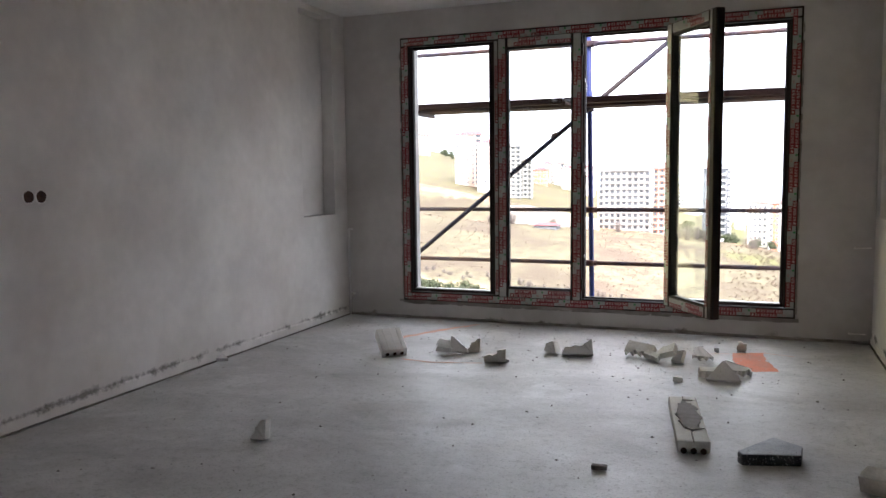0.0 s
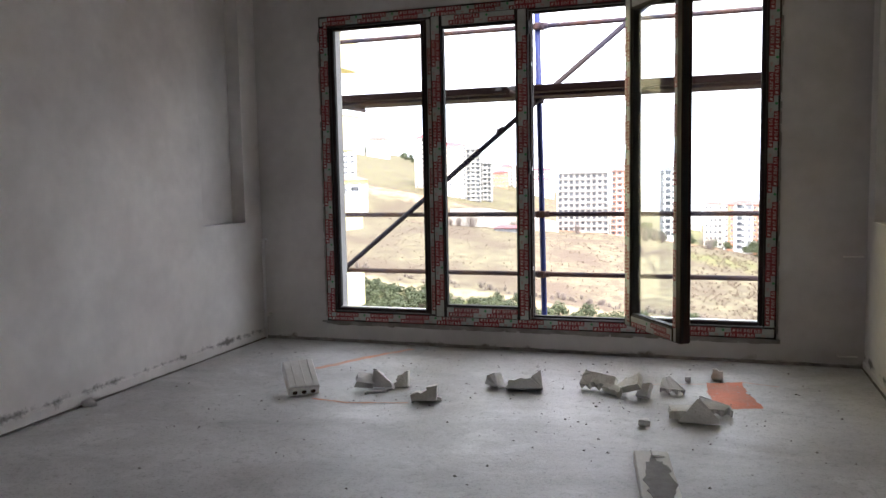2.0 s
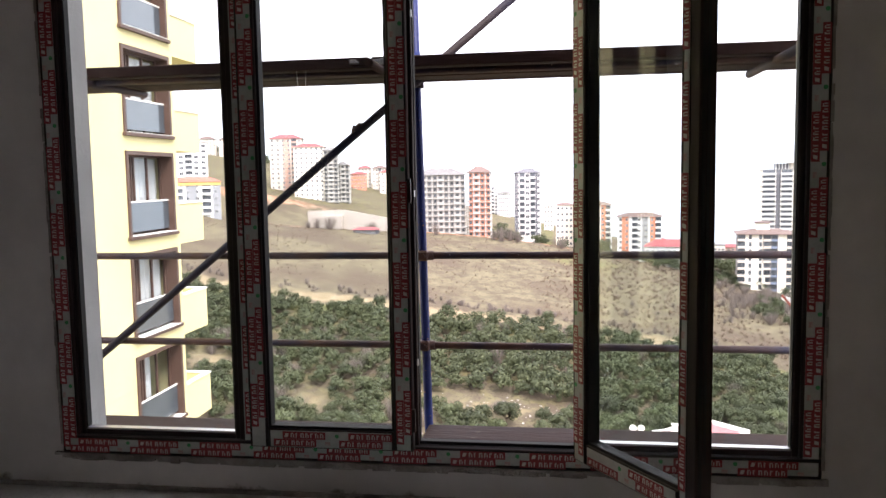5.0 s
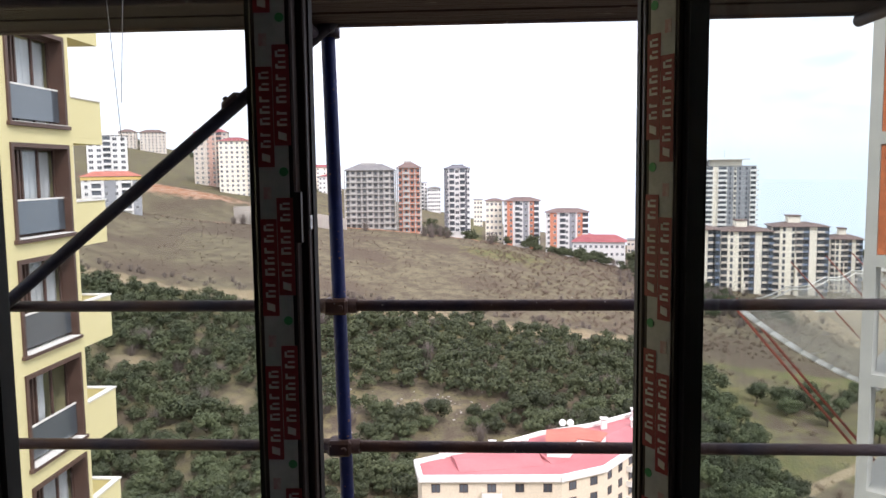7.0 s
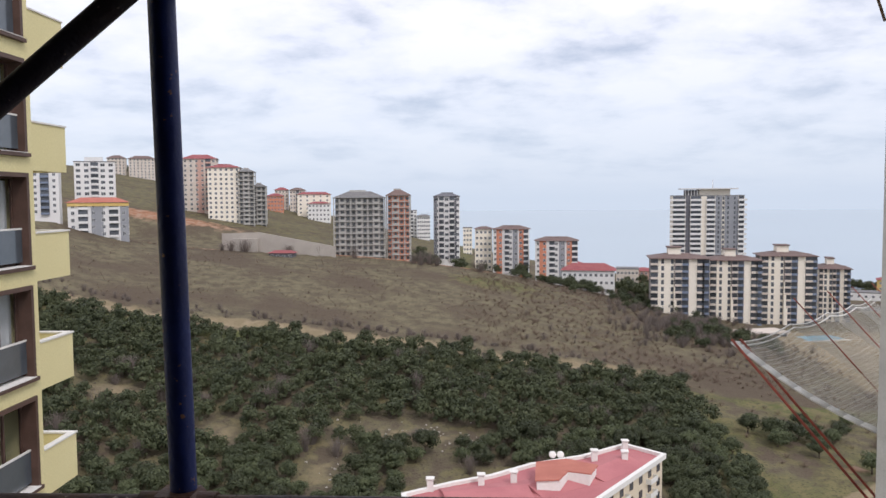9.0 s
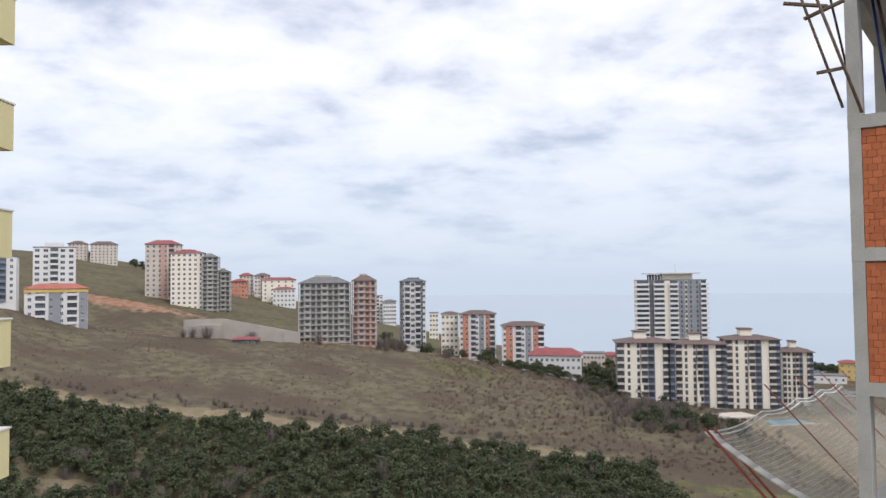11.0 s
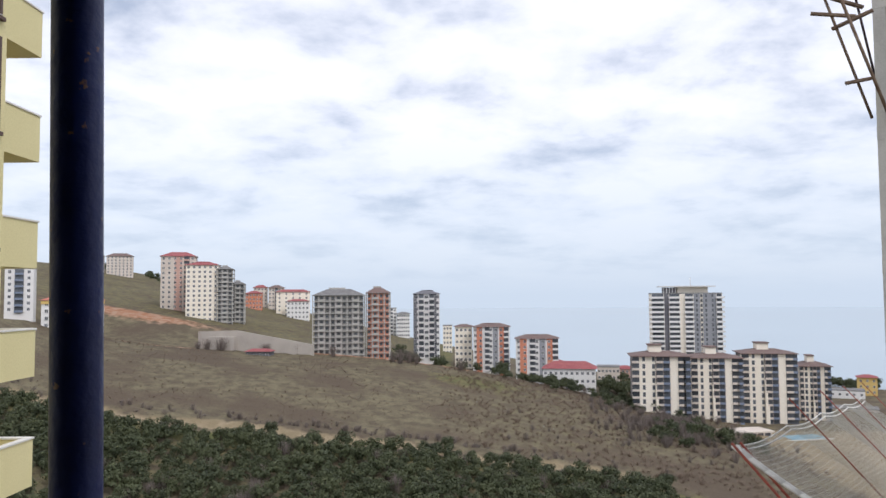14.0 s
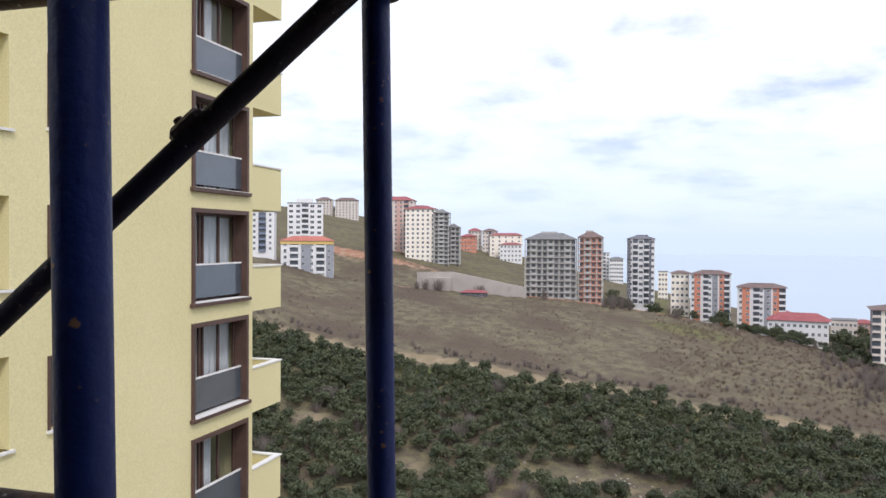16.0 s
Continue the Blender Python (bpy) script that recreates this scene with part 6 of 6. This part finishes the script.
def apartment(label, x0, x1, y, z0, z1, floors, wall, roof=None, roof_h=2.2, depth=15.0, turn=0.0, cols=6, win="std", strips=(), balconies=(), bal_mat=None, side=0, ledges=None, boxes=(), extra_low=8.0, win_at=None):
    """A far block of flats. strips: (from, to, material) shares of the front; balconies: shares at which balcony stacks stand."""
    w = x1 - x0
    th = thing("apartment_building", label, "building", group="far apartment buildings", at=pose((x0 + x1) / 2, y, z0, 0, 0, turn))
    hgt = z1 - z0 - (roof_h if roof else 0)
    box_part("wall", wall, th, -w / 2, w / 2, 0, depth, -extra_low, hgt)
    bm = bmesh.new()
    if roof:
        hip_roof(bm, -w / 2, w / 2, 0, depth, hgt, roof_h)
        part("roof", bm, roof, th)
    else:
        add_box(bm, -w / 2 - 0.2, w / 2 + 0.2, -0.2, depth + 0.2, hgt, hgt + 0.5)
        part("roof", bm, ledges or M_GREYROOF, th)
    for bx0, bx1, bh, bmt in boxes:
        box_part("roof_house", bmt, th, -w / 2 + w * bx0, -w / 2 + w * bx1, depth * 0.3, depth * 0.7, hgt, hgt + roof_h * 0.6 + bh)
    for a, b, m in strips:
        box_part("strip", m, th, -w / 2 + w * a, -w / 2 + w * b, -0.25, 0.05, -extra_low, hgt - 0.05)
    fh = hgt / floors
    if ledges:
        for k in range(floors):
            box_part("ledge", ledges, th, -w / 2 - 0.3, w / 2 + 0.3, -0.45, 0.05, k * fh - 0.15, k * fh + 0.15)
    me = FW[win]
    for k in range(floors):
        for s in win_at or [(c + 0.5) / cols for c in range(cols)]:
            if not win_at and any(abs(s - q) < 0.55 / cols for q in balconies):
                continue
            part("window", me, None, th, at=pose(-w / 2 + w * s, -0.26 if strips else -0.01, k * fh + 0.9))
        if side:
            for c in range(3):
                part("window", me, None, th, at=pose(side * (w / 2 + 0.01), depth * (c + 0.5) / 3, k * fh + 0.9, 0, 0, 90 * side))
    for s in balconies:
        bw = w / cols * 0.46
        bm = bmesh.new(); add_box(bm, -bw, bw, -1.3, -0.02, 0, 0.2); add_box(bm, -bw, bw, -1.35, -1.25, 0.2, 1.1)
        b_me = mesh_of("balcony", bm, bal_mat[round(s * 7) % len(bal_mat)] if isinstance(bal_mat, tuple) else bal_mat or wall)
        bm = bmesh.new(); add_box(bm, -bw, bw, -0.3, -0.01, 0.2, fh - 0.15)
        d_me = mesh_of("opening", bm, M_FARWIN)
        for k in range(floors):
            ba = part("balcony", b_me, None, th, at=pose(-w / 2 + w * s, 0, k * fh))
            part("opening", d_me, None, ba)
    return th


def shell_block(label, x0, x1, y, z0, z1, floors, cols, infill, roof, depth=16.0, turn=0.0, side=0, roof_h=1.9):
    """A raw concrete frame: slabs, columns and set-back infill; dark panes stand in for the shade of open window holes.
    """
    w = x1 - x0
    th = thing("apartment_building", label, "building", group="far apartment buildings", at=pose((x0 + x1) / 2, y, z0, 0, 0, turn))
    hgt = z1 - z0 - 2.2
    fh = hgt / floors
    box_part("wall", infill, th, -w / 2 + 0.8, w / 2 - 0.8, 0.9, depth - 0.8, -8, hgt)
    for k in range(floors + 1):
        box_part("floor_slab", M_SHELL, th, -w / 2 - 0.3, w / 2 + 0.3, -0.3, depth, k * fh - 0.28, k * fh + 0.02)
    for c in range(cols + 1):
        for yy in (0.0, depth - 0.6):
            x = -w / 2 + w * c / cols
            box_part("column", M_SHELL, th, x - 0.28, x + 0.28, yy, yy + 0.5, -8, hgt - 0.3)
    for k in range(floors):
        for c in range(cols):
            part("window", FW["hole"], None, th, at=pose(-w / 2 + w * (c + 0.5) / cols, 0.88, k * fh + 0.75))
            if c % 3 == 1:
                box_part("parapet", M_SHELL, th, -w / 2 + w * c / cols + 0.3, -w / 2 + w * (c + 1) / cols - 0.3, -0.25, -0.1, k * fh + 0.02, k * fh + 1.0)
        if side:
            for c in range(3):
                part("window", FW["hole"], None, th, at=pose(side * (w / 2 - 0.78), depth * (c + 0.5) / 3, k * fh + 0.75, 0, 0, 90 * side))
    bm = bmesh.new(); hip_roof(bm, -w / 2, w / 2, 0, depth, hgt, roof_h, 0.6)
    part("roof", bm, roof, th)
    box_part("roof_house", M_SHELL, th, -w * 0.2, w * 0.12, depth * 0.35, depth * 0.6, hgt, hgt + roof_h + 0.7)
    return th


apartment("narrow white block with dark blue balconies", -227.0, -213.8, 400, -5.5, 16.8, 7, M_WHITE, depth=12, turn=22, cols=3, balconies=(0.5,), bal_mat=M_BLUEGREY)
apartment("white block with a flat roof", -213.8, -193.5, 420, 0.5, 22.3, 7, M_WHITE, depth=16, turn=24, cols=5, win="wide", side=1, boxes=((0.25, 0.7, 1.6, M_WHITE),), balconies=(0.5,), bal_mat=M_WHITE)
t_ = apartment("white and grey block under an orange-red roof", -186.0, -160.0, 360, -15.5, 3.1, 5, M_WHITE, M_ORROOF, 2.4, 15, 24, 6, "std", strips=((0.38, 0.58, M_GREYWALL), (0.86, 1.0, M_GREYWALL)), balconies=(0.25, 0.75), bal_mat=M_WHITE, side=1)
box_part("top_storey", M_YELWALL, t_, -13.2, 13.2, -0.5, 15.3, 14.5, 16.0, "ochre timber top band")
apartment("far beige tower with a hip roof", -352.4, -335.8, 750, 20, 45.3, 8, M_PALE, M_BROWNROOF, 3, 16, 20, 5)
apartment("far beige tower with a hip roof", -330.9, -307.5, 750, 19, 44.5, 8, M_PALE, M_BROWNROOF, 3, 16, 20, 7)
apartment("rose and beige tower with a red roof", -192.5, -170.6, 520, -6, 31.9, 11, M_PALE, M_REDROOF, 3.0, 17, 14, 6, "std", strips=((0.4, 0.62, M_PINKISH),), balconies=(0.75,), bal_mat=M_PINKISH, side=1)
apartment("cream tower with a red roof and open frame side", -169.0, -149.0, 500, -17, 24.5, 13, M_IVORY, M_REDROOF, 2.4, 18, 12, 6, "std", side=1, boxes=((0.3, 0.6, 1.0, M_REDROOF),))
shell_block("grey concrete frame beside the cream tower", -149.5, -139.7, 500, -17, 21.6, 13, 3, M_SHELLDARK, M_GREYROOF, 16, 12, 1)
shell_block("lower grey concrete frame beside the tower", -144.0, -135.4, 512, -17.5, 12.2, 9, 3, M_SHELLDARK, M_GREYROOF, 12, 12)
apartment("orange block with white storeys", -171.1, -158.0, 650, -15, 6.6, 6, M_ORWALL, M_REDROOF, 2, 14, 12, 5)
apartment("beige block with a brown roof", -164.2, -150.4, 700, -18, 12.0, 8, M_PALE, M_BROWNROOF, 2.4, 14, 12, 5, balconies=(0.5,), bal_mat=M_GREYWALL)
apartment("pale cream block with a red roof", -148.1, -120.5, 660, -18, 7.7, 7, M_IVORY, M_REDROOF, 2, 14, 10, 5)
apartment("white block with small windows", -135.0, -117.2, 640, -20, -0.4, 5, M_WHITE, M_REDROOF, 1.6, 14, 10, 6)
shell_block("grey raw concrete apartment frame", -73.8, -46.8, 420, -32.5, 4.4, 11, 9, M_SHELLDARK, M_GREYROOF, 20, 6, 1, 3.4)
shell_block("concrete frame with orange brick infill", -46.3, -33.4, 426, -32.0, 5.5, 11, 4, M_ORWALL, M_BROWNROOF, 18, 6, 1, 3.0)
apartment("far white block of flats near the shore", -50.6, -39.2, 700, -38, -12.6, 7, M_WHITE, M_GREYROOF, 1.5, 14, 4, 6)
apartment("slim white and charcoal tower", -23.3, -7.8, 470, -35.5, 4.9, 11, M_WHITE, M_DARKWALL, 2.2, 15, 2, 5, "wide", strips=((0.0, 0.13, M_DARKWALL), (0.80, 0.88, M_DARKWALL)), balconies=(0.30, 0.70), bal_mat=M_WHITE, ledges=None, boxes=((0.3, 0.75, 1.0, M_DARKWALL),))
apartment("pale yellow block with a brown roof", 1.1, 11.5, 490, -43, -16.2, 7, M_IVORY, M_BROWNROOF, 1.4, 14, -2, 4)
for nm, x0, x1, y, za, zb in (("orange and grey block with a brown roof", 12.0, 33.5, 480, -44, -15.3), ("orange and grey block on the slope", 36.2, 60.6, 460, -49.5, -21.4)):
    apartment(nm, x0, x1, y, za, zb, 8, M_WHITE, M_BROWNROOF, 2.2, 16, -6, 7, "std", strips=((0.10, 0.26, M_ORWALL), (0.36, 0.50, M_WHITE), (0.56, 0.70, M_GREYWALL), (0.74, 0.88, M_ORWALL)), balconies=(0.40, 0.93), bal_mat=M_WHITE, boxes=((0.3, 0.6, 0.8, M_BROWNROOF),), side=-1)
apartment("long low white block with a red roof", 48.5, 76.6, 430, -54.5, -34.7, 4, M_WHITE, M_REDROOF, 3.4, 15, -10, 10)
apartment("low grey flat-roofed block on the plain", 93.5, 107.7, 520, -66, -45.6, 5, M_PALE, None, 0, 14, -10, 6)
apartment("low brick-red block with a red roof", 111.0, 122.0, 545, -66, -47.4, 5, M_PINKISH, M_REDROOF, 1.6, 14, -10, 4)
apartment("low white house near the shore", 84.0, 100.0, 640, -62, -52.5, 3, M_WHITE, M_REDROOF, 2, 12, -10, 5)
apartment("low pale house near the shore", 60.0, 82.0, 600, -58, -47.0, 3, M_PALE, M_REDROOF, 2, 12, -10, 6)
apartment("far beige block with a red roof", -179.0, -167.0, 706, -16, 12.4, 8, M_PALE, M_REDROOF, 2.4, 14, 12, 4)
apartment("far white block with pale balconies", -63.0, -51.4, 706, -38, -9.4, 9, M_WHITE, None, 0, 14, 4, 4, balconies=(0.6,), bal_mat=M_WHITE)
apartment("far pale yellow block", -8.2, -1.4, 600, -46, -21.2, 7, M_IVORY, None, 0, 12, 0, 3)
# the tall white and grey tower
tw = apartment("tall white and grey tower with banded balconies", 139.6, 187.6, 560, -66, 1.9, 20, M_IVORY, None, 0, 26, -10, 0, "tall", strips=((0.185, 0.25, M_DARKWALL), (0.60, 0.69, M_GREYWALL), (0.73, 0.915, M_GREYWALL)), win_at=(0.645, 0.71, 0.775, 0.865))
w_, h_ = 48.0, 67.9
fh = h_ / 20
for a, b, out in ((-0.03, 0.185, 1.9), (0.25, 0.41, 1.9), (0.475, 0.60, 1.6), (0.915, 1.03, 1.9)):
    bm = bmesh.new(); add_box(bm, 0, w_ * (b - a), -out, 0.05, -0.1, 1.35)
    tb1 = mesh_of("balcony", bm, M_WHITE)
    bm = bmesh.new(); add_box(bm, max(0.0, -a * w_) + 0.4, w_ * (min(b, 1.0) - a) - 0.4, -0.25, 0.06, 1.36, fh - 0.12)
    tb2 = mesh_of("opening", bm, M_FARWIN)
    for k in range(20):
        b_ = part("balcony", tb1, None, tw, at=pose(-w_ / 2 + w_ * a, 0, k * fh))
        part("opening", tb2, None, b_)
box_part("roof_house", M_IVORY, tw, -6, 15, 4, 22, h_ + 0.5, h_ + 4.6)
box_part("roof_house", M_DARKWALL, tw, -15, -7, 3, 20, h_ + 0.5, h_ + 4.2)
for k in range(5):
    box_part("roof_column", M_WHITE, tw, -15.4 + k * 2.0, -14.8 + k * 2.0, 2.2, 2.8, h_ + 0.5, h_ + 4.3)
for x0, x1 in ((-18.5, -2), (-1.5, 20)):
    box_part("roof_canopy", M_WHITE, tw, x0, x1, 0, 24, h_ + 4.7, h_ + 5.4)
tube_part("mast", M_STEEL, tw, (4, 10, h_ + 4), (4, 10, h_ + 11.5), 0.25)
# four cream blocks with dark balcony stacks
for x0, x1, y, za, zb, tn, fl in ((86.2, 111.7, 380, -64.5, -26.0, -8, 11), (117.7, 140.6, 392, -65.0, -27.9, -8, 11), (145.5, 170.2, 400, -64.0, -26.5, -9, 11), (180.0, 194.0, 415, -66.5, -34.3, -14, 10)):
    th = apartment("cream block with dark balcony stacks and a brown roof", x0, x1, y, za, zb, fl, M_DARKBAL, M_BROWNROOF, 1.8, 20, tn, 7, "tall", strips=((0.09, 0.40, M_IVORY), (0.66, 0.81, M_IVORY)), balconies=(0.04, 0.475, 0.595, 0.875, 0.965), bal_mat=(M_PALE, M_BLUEGREY, M_GREYWALL), boxes=((0.31, 0.54, 3.6, M_IVORY),), side=-1, win_at=(0.19, 0.365))
    w_ = x1 - x0
    box_part("eave", M_BROWNROOF, th, -w_ / 2 - 1.4, w_ / 2 + 1.4, -1.6, 21.4, zb - za - 2.1, zb - za - 1.75)
    box_part("roof_cap", M_BROWNROOF, th, -w_ * 0.21, w_ * 0.06, 5.4, 14.6, zb - za + 2.9, zb - za + 3.4)
    fh = (zb - za - 1.8) / fl
    box_part("side_wall", M_IVORY, th, -w_ / 2 - 0.12, -w_ / 2 + 0.02, 0.3, 8, -8, zb - za - 2.2)
    # the cream wall steps out across the lower balconies
    for k in range(fl - 4):
        e = 0.40 + 0.03 * min(2, (fl - 5 - k) // 2)
        box_part("step_wall", M_IVORY, th, w_ * (0.40 - 0.5) + 0.01, w_ * (e - 0.5) + 0.35, -1.6, -0.24, k * fh - 0.1, (k + 1) * fh - 0.1)
    for k in range(fl):
        for a in (0.415, 0.535, 0.655):
            box_part("balcony_post", M_DARKBAL, th, w_ * (a - 0.5) - 0.12, w_ * (a - 0.5) + 0.12, -1.3, -1.1, k * fh, (k + 1) * fh)
podium = thing("podium_building", "long low terrace building by the blocks", "building", at=pose(126, 352, -66, 0, 0, 14))
box_part("wall", M_DARKWALL, podium, -15, 15, 0, 10, -4, 6.5)
box_part("roof", M_PALE, podium, -16, 16, -1, 11, 6.5, 7.2)
for k in range(9):
    box_part("column", M_PALE, podium, -14.5 + k * 3.6, -14.0 + k * 3.6, -0.9, -0.4, -4, 6.5)
court = thing("sports_court", "small blue hard court below the blocks", "court", at=pose(152, 352, -61.2, 0, 0, 14))
box_part("surface", M_POOL, court, -11, 11, -6, 6, -2.0, 0)
box_part("kerb", M_COPING, court, -11.4, 11.4, -6.4, -6.01, -2.0, 0.3)
apartment("far ochre house near the shore", 281.3, 293.5, 560, -73, -55.8, 4, M_YELWALL, M_REDROOF, 1.6, 12, -24, 3)
apartment("low white hall near the shore", 248.0, 274.0, 540, -72, -63.9, 2, M_WHITE, None, 0, 14, -24, 6)
apartment("low white hall on the plain", 196.0, 240.0, 600, -72, -64.5, 2, M_WHITE, None, 0, 14, -20, 7)
apartment("low beige hall on the plain", 214.0, 246.0, 470, -72, -66.0, 1, M_PALE, None, 0, 14, -24, 6)
# retaining wall and shed on the crest
rw_ = thing("retaining_wall", "long pale retaining wall on the crest", "wall", at=pose(-100, 402, -24, 0, 0, -9))
bm = bmesh.new()
v = [bm.verts.new(p) for p in ((-31, 0, -8), (31, 0, -8), (31, 0, 1.5), (-10, 0, 8.6), (-31, 0, 8.0), (-31, 1, -8), (31, 1, -8), (31, 1, 1.5), (-10, 1, 8.6), (-31, 1, 8.0))]
bm.faces.new(v[:5]); bm.faces.new(v[5:][::-1])
for i in range(5):
    bm.faces.new((v[i], v[(i + 1) % 5], v[5 + (i + 1) % 5], v[5 + i]))
part("wall", bm, M_RETWALL, rw_)
box_part("pier", M_RETWALL, rw_, -24, -10, -3.0, -0.01, -8, 5.5)
apartment("low shed with a red roof", -100.0, -88.0, 384, -28.0, -23.6, 1, M_DARKWALL, M_REDROOF, 1.2, 6, -5, 4, extra_low=3)
